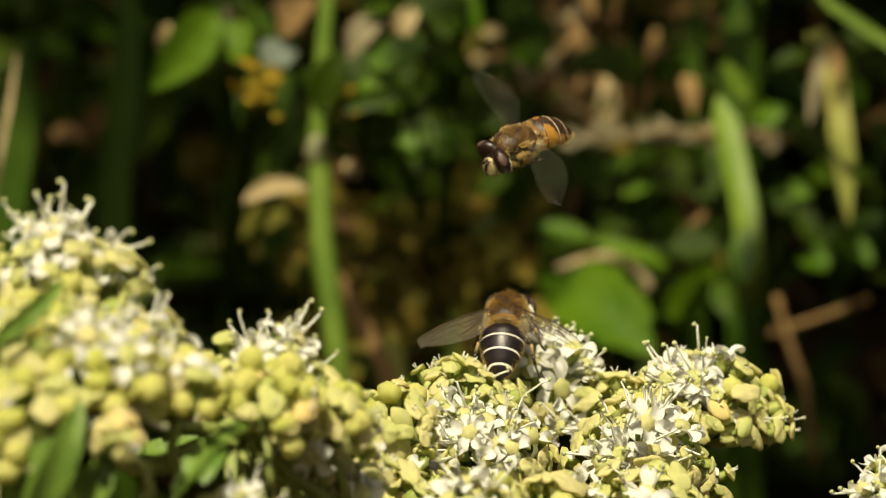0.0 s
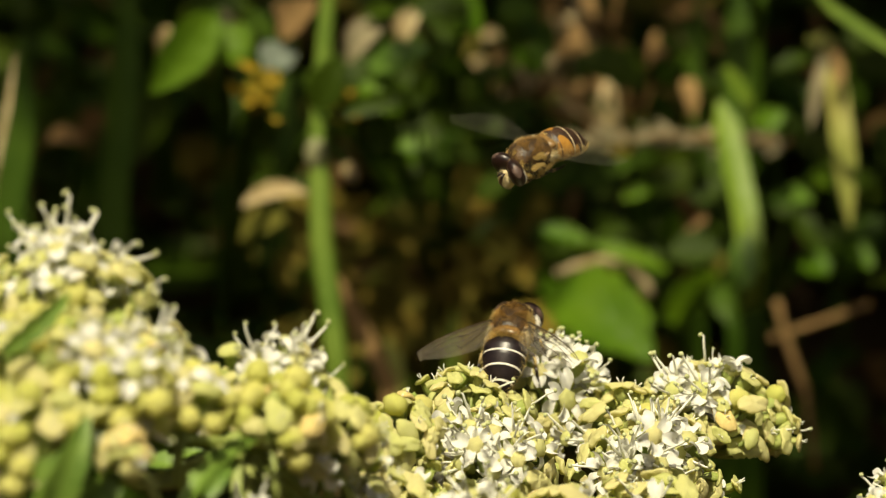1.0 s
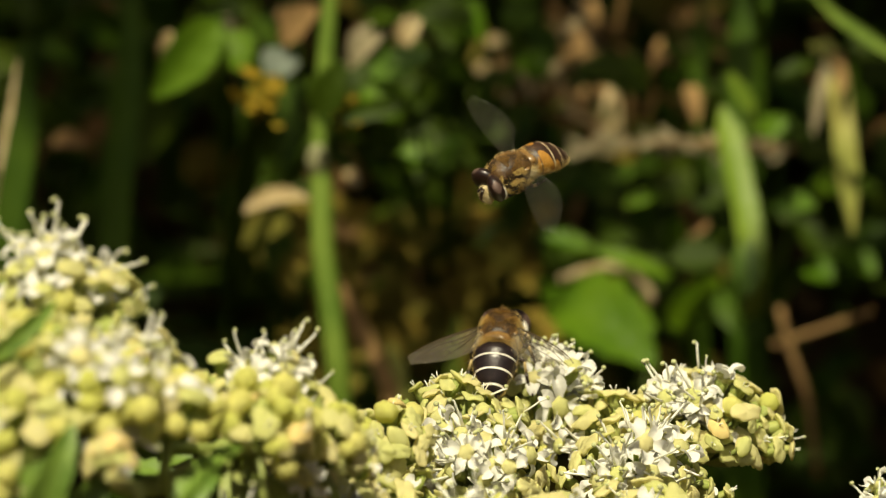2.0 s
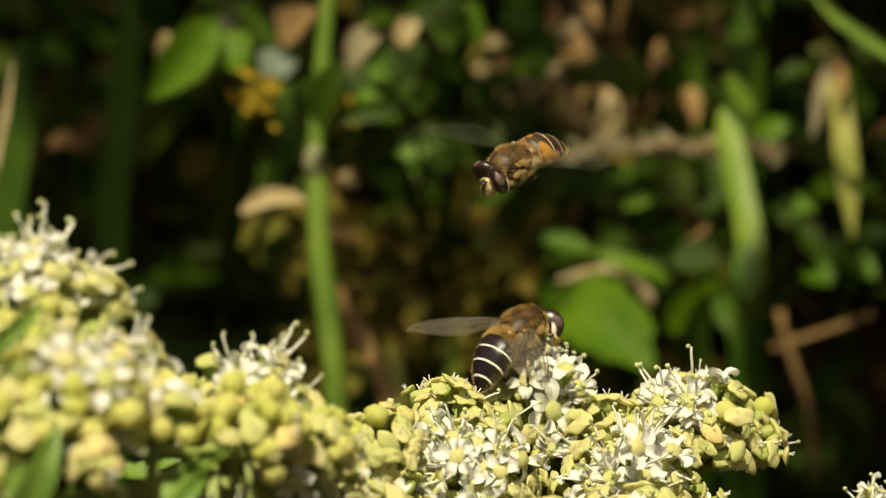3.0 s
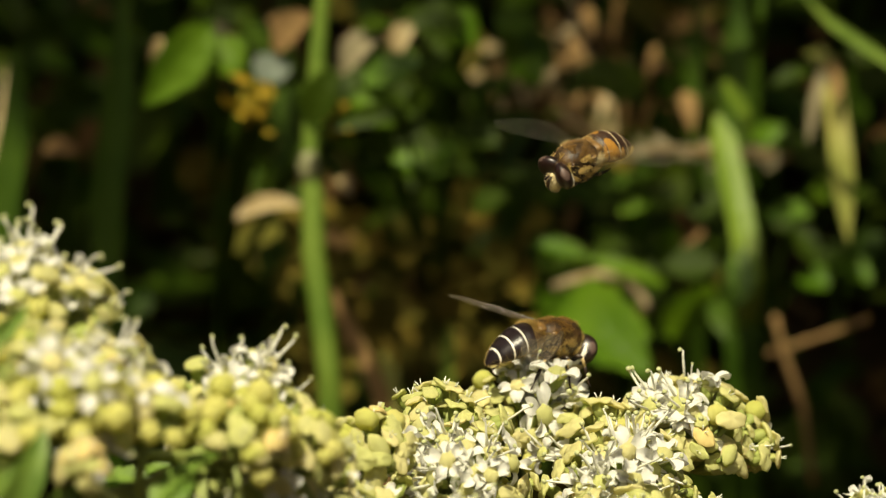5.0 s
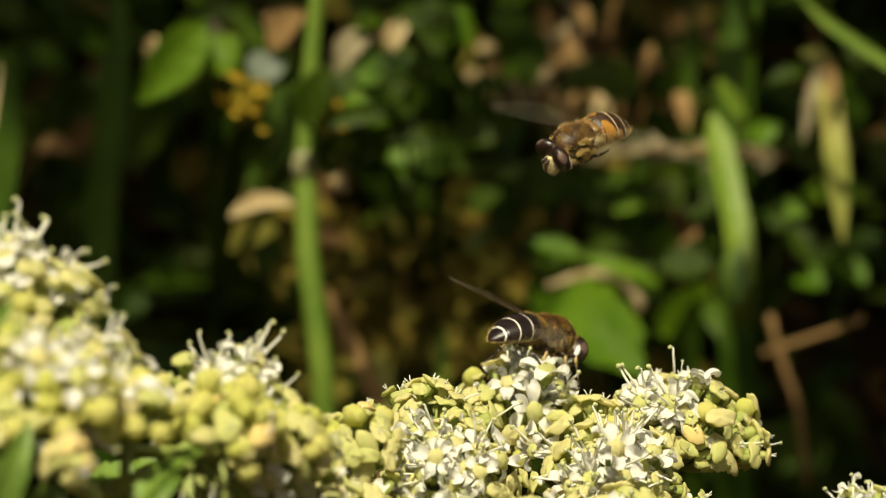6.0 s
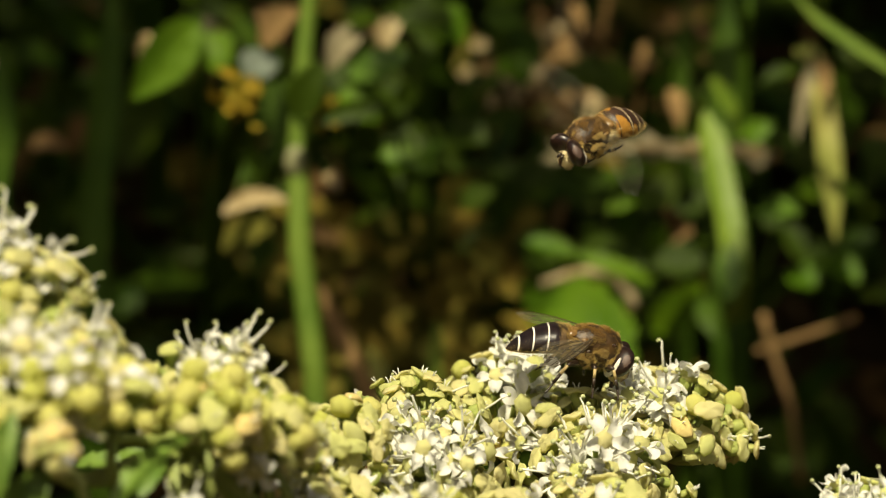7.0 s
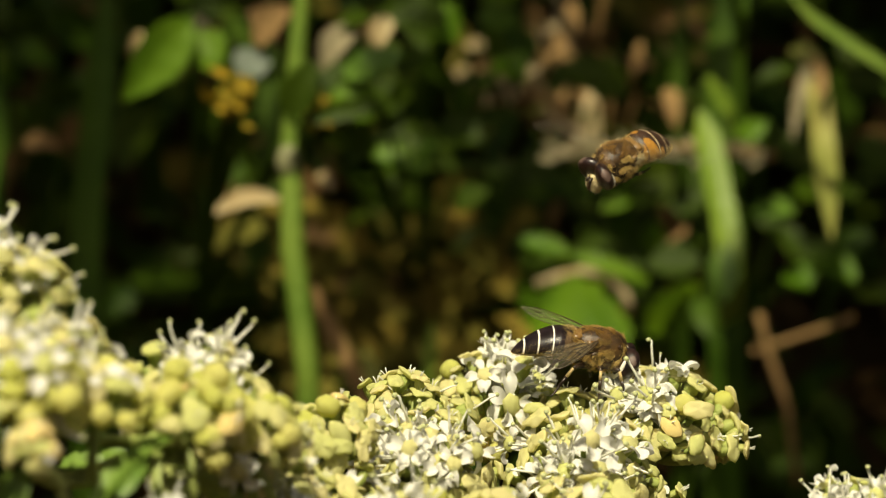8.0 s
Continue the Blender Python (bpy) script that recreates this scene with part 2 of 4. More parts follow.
def open_floret(rng, stamens):
    """An open floret with five petals and, while fresh, five stamens; 1 unit is 1 mm."""
    f = new("open_floret", OPEN)
    start = rng.random() * 6.28
    for k in range(5):
        p = new("petal", rng.choice(PETALS))
        p.parent = f
        p.matrix_basis = (Matrix.Rotation(start + 1.2566 * k + rng.uniform(-0.25, 0.25), 4, "Z") @ Matrix.Translation((0.3, 0, 1.2))
                          @ Matrix.Rotation(rng.gauss(0.05, 0.30), 4, "Y") @ Matrix.Rotation(rng.gauss(0, 0.25), 4, "X")
                          @ Matrix.Diagonal((rng.uniform(0.75, 1.05), rng.uniform(0.65, 0.95), 1, 1)) @ Matrix.Translation((-0.3, 0, -1.2)))
        if stamens and rng.random() < 0.5:
            p = new("stamen", rng.choice(STAMENS))
            p.parent = f
            p.matrix_basis = Matrix.Rotation(start + 0.628 + 1.2566 * k + rng.uniform(-0.3, 0.3), 4, "Z")
    return f


def umbellet(parent, apex, hub, radius, lean=(0, 0), count=70, white=(0, 0, 1), spread=0.35, seed=0, size=1.0, span=1.4, buds=0.05, sprinkle=0.0, wilted=0.025, extra=()):
    """One umbellet of the umbel: its ray from the hub, a dome of pedicels, and a floret on each.
    apex: the top of the dome; white: the way round which the open florets stand, within spread radians."""
    rng = random.Random(seed)
    apex, hub, white = Vector(apex), Vector(hub), Vector(white).normalized()
    axis = Vector((lean[0], lean[1], 1)).normalized()
    r = radius * MM
    base = apex - axis * r
    turn = axis.to_track_quat("Z", "Y").to_matrix()
    bm = bmesh.new()
    tube(bm, bent(hub, base, (axis - (base - hub).normalized()) * -0.006), [0.0005] * 3 + [0.00045] * 4, 8)
    placed = []
    for i in range(count):
        c = 1 - (1 - math.cos(span)) * (i + 0.5) / count
        a = i * 2.39996 + rng.uniform(-0.25, 0.25)
        s = math.sqrt(max(0, 1 - c * c))
        d = turn @ Vector((s * math.cos(a), s * math.sin(a), c))
        d = (d + Vector((rng.gauss(0, 0.06), rng.gauss(0, 0.06), rng.gauss(0, 0.06)))).normalized()
        k = r * rng.uniform(0.74, 0.99) * (1 - 0.08 * (1 - c))
        foot = base + d * k
        placed.append((foot, d))
    for i in range(count // 2):
        d = (turn @ Vector((rng.gauss(0, 0.7), rng.gauss(0, 0.7), rng.uniform(0.05, 1)))).normalized()
        placed.append((base + d * r * rng.uniform(0.5, 0.73), d))
    for at in extra:
        placed.append((Vector(at), (Vector(at) - base).normalized() + Vector((0, -0.5, 0.1))))
    ob = part("umbellet_ray", bm, PEDICEL, parent)
    for foot, d in placed:
        bm = bmesh.new()
        tube(bm, bent(base, foot, Vector((0, 0, -0.0004)), 3), [0.00030, 0.00026, 0.00025, 0.00030], 5)
        part("pedicel", bm, PEDICEL, ob)
        far = d.angle(white)
        if d.length > 1.02 or far < spread * rng.uniform(0.75, 1.2) or rng.random() < sprinkle:
            f = open_floret(rng, d.length < 1.02 and far < spread * 0.85)
            d = d.normalized()
            k = rng.uniform(0.85, 1.1)
        elif rng.random() < buds:
            f, k = new("bud", rng.choice(BUDS)), rng.uniform(0.7, 0.95)
        else:
            f, k = new("spent_floret", WILTED if rng.random() < wilted else rng.choice(SPENT)), rng.uniform(0.74, 1.12)
            # a last petal or stamen that has not dropped yet
            if rng.random() < 0.16:
                for name, kinds in (("petal", PETALS), ("stamen", STAMENS))[rng.random() < 0.4:][:1]:
                    left = new(name, rng.choice(kinds))
                    left.parent = f
                    left.matrix_basis = Matrix.Rotation(rng.random() * 6.28, 4, "Z") @ Matrix.Diagonal((0.85, 0.8, 0.85, 1))
        f.parent = parent
        tilt = (d + Vector((rng.gauss(0, 0.28), rng.gauss(0, 0.28), rng.gauss(0, 0.28)))).normalized()
        f.matrix_basis = (Matrix.Translation(foot - d * 0.0006) @ tilt.to_track_quat("Z", "Y").to_matrix().to_4x4()
                          @ Matrix.Rotation(rng.random() * 6.28, 4, "Z")
                          @ Matrix.Diagonal((k * size * MM * rng.uniform(0.9, 1.1), k * size * MM * rng.uniform(0.85, 1.0), k * size * MM, 1)))
    return ob


def umbel(hub, heads, label, ground_z, bracts=(), thick=0.0042):
    """A compound umbel: stalk from the ground, rays and umbellets."""
    hub = Vector(hub)
    top = empty("flowering_umbel")
    bm = bmesh.new()
    tube(bm, bent((hub.x - 0.01, hub.y + 0.02, ground_z), hub, (0.004, 0, 0), 10), [thick * (1 - 0.045 * i) for i in range(11)], 12)
    ball(bm, hub, (thick, thick, thick * 0.7), 0, None, 12, 8)
    part("stalk", bm, PEDICEL, top, "ridged green flower stalk")
    for h in heads:
        umbellet(top, hub=hub, **h)
    for base, tip, half, normal, cut in bracts:
        # its edge is cut into forward-pointing lobes; cut: how deep
        base, tip, normal = Vector(base), Vector(tip), Vector(normal).normalized()
        length, spine, widths = (tip - base).length, [], []
        for i in range(29):
            q = i / 28
            spine.append(base.lerp(tip, q) - normal * (0.3 * length * (q - 0.35) ** 2 * 1.6))
            tooth = 1 - cut * (0.0, 1.0, 0.75, 0.5, 0.3, 0.12)[i % 6]
            widths.append(half * 1.2 * (math.sin(math.pi * min(1, q * 0.80 + 0.18)) ** 0.8) * tooth + 0.00004)
        bm = bmesh.new()
        blade(bm, spine, widths, normal, 0.35, cols=6)
        part("bract", bm, BRACT, top, "toothed green bract")
    return tagged(top, label, "flower", "flower umbels")


GROUND_Z = -0.40

# ---- ground: flat in front, a bank behind, out to the horizon ----
def ground_height(x, y):
    rise = 0.70 * min(1.0, max(0.0, (y - 0.10) / 0.56)) ** 0.8
    return GROUND_Z + rise + 0.012 * noise.noise((x * 9, y * 9, 0)) + 0.004 * noise.noise((x * 40, y * 40, 5))


bm = bmesh.new()
xs = [-400, -60, -8, -2] + [-0.9 + 0.045 * i for i in range(41)] + [2, 8, 60, 400]
ys = [-400, -60, -8, -2, -1] + [-0.6 + 0.045 * i for i in range(50)] + [2.5, 8, 60, 400]
grid = [[bm.verts.new((x, y, ground_height(x, y))) for x in xs] for y in ys]
for a, b in zip(grid, grid[1:]):
    for i in range(len(xs) - 1):
        bm.faces.new((a[i], a[i + 1], b[i + 1], b[i]))
tagged(new("ground", mesh_of("ground", bm, SOIL)), "dark soil of a grassy bank behind the flowers", "ground", kind="structure")

# ---- the flowers ----
umbel((0.0117, -0.0071, -0.0573), [
    dict(apex=(0.0259, 0.0020, -0.0109), radius=8.7, lean=(0.12, -0.05), count=77, white=(-0.15, -0.30, 1), spread=0.44, seed=1, size=1.2, span=1.3),
    dict(apex=(0.0098, 0.0080, -0.0113), radius=7.4, lean=(0.0, -0.10), count=62, white=(0.28, -0.10, 1), spread=0.62, seed=2, size=1.2, span=1.5,
         extra=((0.0107, 0.0002, -0.0134), (0.0125, 0.0027, -0.0114))),
    dict(apex=(0.0000, -0.0060, -0.0100), radius=7.6, lean=(-0.22, -0.12), count=59, white=(0, 0, -1), spread=0.1, seed=5, size=1.2, sprinkle=0.02, span=1.5),
    dict(apex=(0.0162, 0.0000, -0.0131), radius=5.8, lean=(0.0, -0.15), count=35, white=(-0.6, -0.6, 0.4), spread=0.30, seed=10, size=1.2, sprinkle=0.03),
    dict(apex=(0.0228, -0.0100, -0.0181), radius=4.6, lean=(0.10, -0.3), count=29, white=(0, 0, -1), spread=0.1, seed=9, size=1.2, sprinkle=0.05),
], "cream and yellow-green flower umbel with white open florets", GROUND_Z)
umbel((0.0057, -0.0350, -0.0434), [
    dict(apex=(0.0034, -0.0220, -0.0105), radius=6.8, lean=(-0.05, -0.3), count=52, white=(-0.05, -0.55, 0.85), spread=0.66, seed=3, size=1.2, extra=((0.0023, -0.0298, -0.0104),)),
    dict(apex=(0.0183, -0.0190, -0.0112), radius=6.8, lean=(0.05, -0.3), count=52, white=(-0.05, -0.55, 0.85), spread=0.60, seed=4, size=1.2, extra=((0.0174, -0.0260, -0.0104),)),
    dict(apex=(-0.0058, -0.0340, -0.0119), radius=6.5, lean=(-0.25, -0.2), count=34, white=(-0.4, -0.6, 0.3), spread=0.22, seed=6, size=1.2),
    dict(apex=(0.0027, -0.0520, -0.0092), radius=6.0, lean=(0.0, -0.25), count=37, white=(0.0, -0.2, 1), spread=0.42, seed=7, size=1.2),
    dict(apex=(0.0091, -0.0400, -0.0125), radius=5.0, lean=(0.0, -0.3), count=29, white=(0, 0, -1), spread=0.1, seed=24, size=1.2, sprinkle=0.05),
    dict(apex=(-0.0052, -0.0300, -0.0066), radius=4.8, lean=(-0.1, -0.2), count=29, span=1.3, white=(0, 0, -1), spread=0.1, seed=25, size=1.2, buds=0.2),
    dict(apex=(-0.0098, -0.0480, -0.0070), radius=5.0, lean=(-0.1, -0.3), count=32, white=(0.3, -0.7, 0.4), spread=0.2, seed=28, size=1.2),
    dict(apex=(0.0180, -0.0330, -0.0135), radius=6.2, lean=(0.05, -0.35), count=42, white=(-0.1, -0.6, 0.7), spread=0.28, seed=8, size=1.2),
], "yellow-green flower umbel with clusters of white florets", GROUND_Z)
umbel((-0.0172, -0.0580, -0.0027), [
    dict(apex=(-0.0305, -0.0640, 0.0149), radius=6.8, lean=(-0.05, -0.1), count=46, white=(-0.05, -0.1, 1), spread=0.62, seed=11, size=1.15, buds=0.12, sprinkle=0.02),
    dict(apex=(-0.0244, -0.0676, 0.0089), radius=6.4, lean=(0.12, -0.1), count=44, white=(0.25, -0.5, 0.8), spread=0.48, seed=12, size=1.15, buds=0.12, sprinkle=0.02),
    dict(apex=(-0.0146, -0.0500, 0.0032), radius=7.0, lean=(0.1, -0.1), count=54, white=(0.15, -0.15, 0.95), spread=0.5, seed=13, size=1.1, buds=0.12, sprinkle=0.02),
    dict(apex=(-0.0100, -0.0550, 0.0008), radius=5.6, lean=(0.2, -0.2), count=36, white=(0, 0, -1), spread=0.1, seed=19, size=1.08, buds=0.12),
], "yellow-green flower umbel with white florets on its crown", GROUND_Z, thick=0.0013)
umbel((-0.0160, -0.0620, -0.0019), [
    dict(apex=(-0.0263, -0.0800, 0.0099), radius=5.8, lean=(0.0, -0.4), count=30, span=1.1, white=(0.1, -0.2, 1), spread=0.45, seed=15, size=1.25, buds=0.6, sprinkle=0.02),
    dict(apex=(-0.0207, -0.0742, 0.0066), radius=4.2, lean=(0.0, -0.3), count=20, span=1.1, white=(0.1, -0.2, 1), spread=0.3, seed=20, size=1.25, buds=0.6, sprinkle=0.02),
    dict(apex=(-0.0136, -0.0680, 0.0041), radius=4.8, lean=(0.15, -0.35), count=25, span=1.1, white=(0, 0, -1), spread=0.1, seed=16, size=1.25, buds=0.6, sprinkle=0.02),
    dict(apex=(-0.0091, -0.0620, 0.0009), radius=4.0, lean=(0.2, -0.3), count=20, span=1.1, white=(0, 0, -1), spread=0.1, seed=17, size=1.2, buds=0.55, sprinkle=0.02),
    dict(apex=(-0.0163, -0.0750, -0.0044), radius=4.4, lean=(0.0, -0.2), count=26, white=(0.2, -0.2, 1), spread=0.35, seed=26, size=1.15, buds=0.4),
], "blurred yellow-green flower umbel, its florets mostly spent", GROUND_Z, [
    ((-0.0262, -0.0460, -0.0076), (-0.0213, -0.0480, -0.0074), 0.0010, (0.05, -0.45, 0.9), 0.30),
    ((-0.0235, -0.0460, -0.0077), (-0.0209, -0.0470, -0.0059), 0.0004, (-0.3, -0.6, 0.7), 0.2),
    ((-0.0153, -0.0710, 0.0014), (-0.0217, -0.0800, -0.0018), 0.0010, (-0.35, -0.55, 0.75), 0.32),
    ((-0.0186, -0.0780, -0.0016), (-0.0166, -0.0740, 0.0009), 0.0006, (0.4, -0.6, 0.7), 0.2),
    ((-0.0154, -0.0620, -0.0016), (-0.0118, -0.0620, -0.0002), 0.0007, (0.3, -0.7, 0.6), 0.3),
], thick=0.0013)
umbel((-0.0342, -0.0860, -0.0036), [
    dict(apex=(-0.0326, -0.0790, 0.0126), radius=7.6, lean=(-0.05, -0.3), count=46, white=(-0.5, -0.5, 0.4), spread=0.25, seed=14, size=1.25, buds=0.55, sprinkle=0.02),
    dict(apex=(-0.0323, -0.0880, 0.0078), radius=5.2, lean=(-0.2, -0.4), count=24, span=1.0, white=(0, 0, -1), spread=0.1, seed=18, size=1.25, buds=0.55, sprinkle=0.02),
    dict(apex=(-0.0245, -0.0860, 0.0047), radius=1.7, lean=(-0.2, -0.4), count=14, white=(0, 0, -1), spread=0.1, seed=27, size=0.9, wilted=0.6),
], "flower umbel of pale yellow buds over long green bracts", GROUND_Z, [
    ((-0.0298, -0.0920, -0.0002), (-0.0261, -0.0920, 0.0083), 0.0011, (0.3, -0.9, 0.3), 0.12),
    ((-0.0319, -0.0900, -0.0007), (-0.0291, -0.0920, 0.0054), 0.0012, (-0.3, -0.9, 0.3), 0.12),
    ((-0.0278, -0.0850, -0.0021), (-0.0247, -0.0850, 0.0023), 0.0013, (0.2, -0.8, 0.4), 0.15),
    ((-0.0331, -0.0840, 0.0111), (-0.0280, -0.0820, 0.0151), 0.0007, (0.5, -0.8, 0.2), 0.3),
], thick=0.002)
umbel((0.0425, -0.0403, -0.0451), [
    dict(apex=(0.0419, -0.0314, -0.0131), radius=7, lean=(0.0, -0.2), count=50, white=(-0.2, -0.3, 0.9), spread=0.8, seed=21),
], "small umbel of white and cream florets", GROUND_Z)


# ---- hoverflies ----
def fly_materials():
    mats = {}
    mats["cuticle"] = surface("brown_cuticle", (0.016, 0.008, 0.003), (0.10, 0.052, 0.015), None, 900, 4200, 0.42, 0.6, 0.00008, gloss=0.45)
    mats["plate"] = surface("glossy_plate", (0.020, 0.009, 0.004), (0.075, 0.036, 0.012), None, 1500, 5200, 0.24, 0.7, 0.00008, gloss=0.7)
    mats["fur"] = surface("golden_fur", (0.60, 0.41, 0.11), (0.28, 0.16, 0.035), (0.74, 0.58, 0.24), 500, 4000, 0.55, 0.0, island=True, through_light=0.25)
    mats["pile"] = surface("brown_pile", (0.18, 0.095, 0.024), (0.07, 0.035, 0.009), (0.36, 0.21, 0.058), 600, 4000, 0.55, 0.0, island=True, through_light=0.2)
    mats["pile_tawny"] = surface("tawny_pile", (0.36, 0.20, 0.050), (0.14, 0.070, 0.018), (0.60, 0.40, 0.130), 600, 4000, 0.55, 0.0, island=True, through_light=0.2)
    mats["black"] = surface("black_tergite", (0.008, 0.005, 0.006), (0.020, 0.012, 0.012), None, 1500, 7000, 0.30, 0.3, 0.00004, gloss=0.4)
    mats["brown"] = surface("brown_tergite", (0.024, 0.010, 0.005), (0.050, 0.023, 0.010), None, 1200, 7000, 0.50, 0.3, 0.00004)
    mats["dull_band"] = surface("dull_band", (0.56, 0.46, 0.30), (0.40, 0.31, 0.18), None, 1500, 7000, 0.5, 0.2, 0.00004)
    mats["band"] = surface("pale_band", (0.86, 0.83, 0.76), (0.74, 0.70, 0.60), None, 1500, 7000, 0.5, 0.2, 0.00004)
    mats["orange"] = surface("orange_tergite", (0.48, 0.24, 0.042), (0.34, 0.155, 0.025), None, 900, 6000, 0.35, 0.3, 0.00004, 0.15)
    mats["buff"] = surface("buff_tergite", (0.20, 0.125, 0.050), (0.085, 0.048, 0.018), None, 900, 6000, 0.40, 0.3, 0.00004, 0.1)
    mats["belly"] = surface("pale_belly", (0.24, 0.17, 0.075), (0.13, 0.09, 0.035), None, 1200, 6000, 0.5, 0.3, 0.00004)
    mats["eye"] = surface("compound_eye", (0.012, 0.005, 0.004), (0.022, 0.009, 0.006), None, 1200, 14000, 0.35, 0.25, 0.00002, coat=0.3)
    # paler eye colour that imitates the sky's reflection
    mats["eye_sheen"] = surface("eye_sheen_paint", (0.115, 0.072, 0.056), (0.080, 0.048, 0.036), None, 1600, 14000, 0.55, 0.4, 0.00002)
    mats["face"] = surface("dusted_face", (0.70, 0.60, 0.36), (0.50, 0.40, 0.20), None, 1500, 6000, 0.7, 0.4, 0.00005)
    mats["leg"] = surface("dark_leg", (0.016, 0.010, 0.007), (0.040, 0.022, 0.012), None, 2000, 6000, 0.35, 0.2, 0.00004)
    mats["knee"] = surface("pale_tibia", (0.55, 0.42, 0.20), (0.42, 0.30, 0.12), None, 2000, 6000, 0.45, 0.2, 0.00004)
    mats["scutellum"] = surface("scutellum", (0.15, 0.075, 0.022), (0.26, 0.15, 0.050), None, 1200, 6000, 0.25, 0.2, 0.00004, 0.15, gloss=0.7)
    for name, share, colour in (("wing", 0.15, (0.34, 0.30, 0.23)), ("wing_beating", 0.026, (0.40, 0.38, 0.31)),
                                ("vein", 0.9, (0.06, 0.04, 0.02)), ("vein_beating", 0.02, (0.20, 0.16, 0.10))):
        m, tree, bsdf = nodes_of(name)
        clear = tree.nodes.new("ShaderNodeBsdfTransparent")
        mix = tree.nodes.new("ShaderNodeMixShader")
        mix.inputs[0].default_value = share
        bsdf.inputs["Base Color"].default_value = (*colour, 1)
        bsdf.inputs["Roughness"].default_value = 0.28
        tree.links.new(clear.outputs[0], mix.inputs[1])
        tree.links.new(bsdf.outputs[0], mix.inputs[2])
        tree.links.new(mix.outputs[0], tree.nodes["Material Output"].inputs["Surface"])
        mats[name] = m
    return mats


FLY = fly_materials()


def abdomen_at(x, droop):
    """Half-width and centre height of the abdomen at x mm; droop bends it down."""
    stations = ((-0.2, 1.5), (-1.2, 2.02), (-2.2, 2.18), (-3.2, 2.10), (-4.2, 1.82), (-5.1, 1.36), (-5.8, 0.82), (-6.2, 0.38), (-6.35, 0.04))
    for (x0, w0), (x1, w1) in zip(stations, stations[1:]):
        if x1 <= x <= x0:
            k = (x0 - x) / (x0 - x1)
            return w0 + (w1 - w0) * k, 0.30 - droop * (x + 0.4) * (x + 0.4)
    return 0.04, 0.30 - droop * 35


def tergite(parent, x0, x1, orange, first):
    """One ring of the abdomen from x0 back to x1, with a pale hind edge."""
    bm = bmesh.new()
    n, sides, rows = 26, 84, []
    edge = 0.15 if not orange else 0.10
    cuts = [x0 + (x1 + edge - x0) * i / (n - 2) for i in range(n - 1)] + [x1]
    for x in cuts:
        w, z = abdomen_at(x, 0.040 if orange else 0.047)
        lip = 1.0 if x > x1 + edge * 0.5 else 1.02
        rows.append([bm.verts.new((x, w * lip * math.sin(a), z + w * lip * (0.80 if orange else 0.71) * math.cos(a) * (1.06 if math.cos(a) > 0 else 0.75)))
                     for a in (2 * math.pi * k / sides for k in range(sides))])
    for j, (a, b) in enumerate(zip(rows, rows[1:])):
        for k in range(sides):
            f = bm.faces.new((a[k], b[k], b[(k + 1) % sides], a[(k + 1) % sides]))
            ang = abs(((k + 0.5) / sides * 2 * math.pi + math.pi) % (2 * math.pi) - math.pi)
            x = 0.5 * (cuts[j] + cuts[j + 1])
            f.material_index = 0
            if j == n - 2 and ang < (2.3 if orange else 1.95) and not first:
                f.material_index = 1
            elif orange and x > -4.24 and j < n - 2 and ang > (0.30 + 0.9 * (x + 1.75) ** 2 if x > -2.94 else 1.05 + 2.2 * (x + 3.3) ** 2):
                f.material_index = 2
            elif not orange and x > -1.85 and ang > 0.30 + 0.4 * max(0, x + 1.8) + 3.0 * max(0, -1.6 - x):
                f.material_index = 2
            elif ang > (2.3 if orange else 1.95):
                f.material_index = 3
    return part("tergite", bm, (FLY["brown" if orange else "black"], FLY["dull_band" if orange else "band"], FLY["orange" if orange else "buff"], FLY["belly"]), parent)


def hair(bm, rng, where, normal, back, length, wide):
    d = (normal + back * 0.8 + Vector((rng.gauss(0, 0.25), rng.gauss(0, 0.25), rng.gauss(0, 0.25)))).normalized()
    side = d.orthogonal().normalized() * wide
    side.rotate(Matrix.Rotation(rng.random() * 6.28, 3, d))
    bm.faces.new([bm.verts.new(p) for p in (where - side, where + side, where + d * length)])


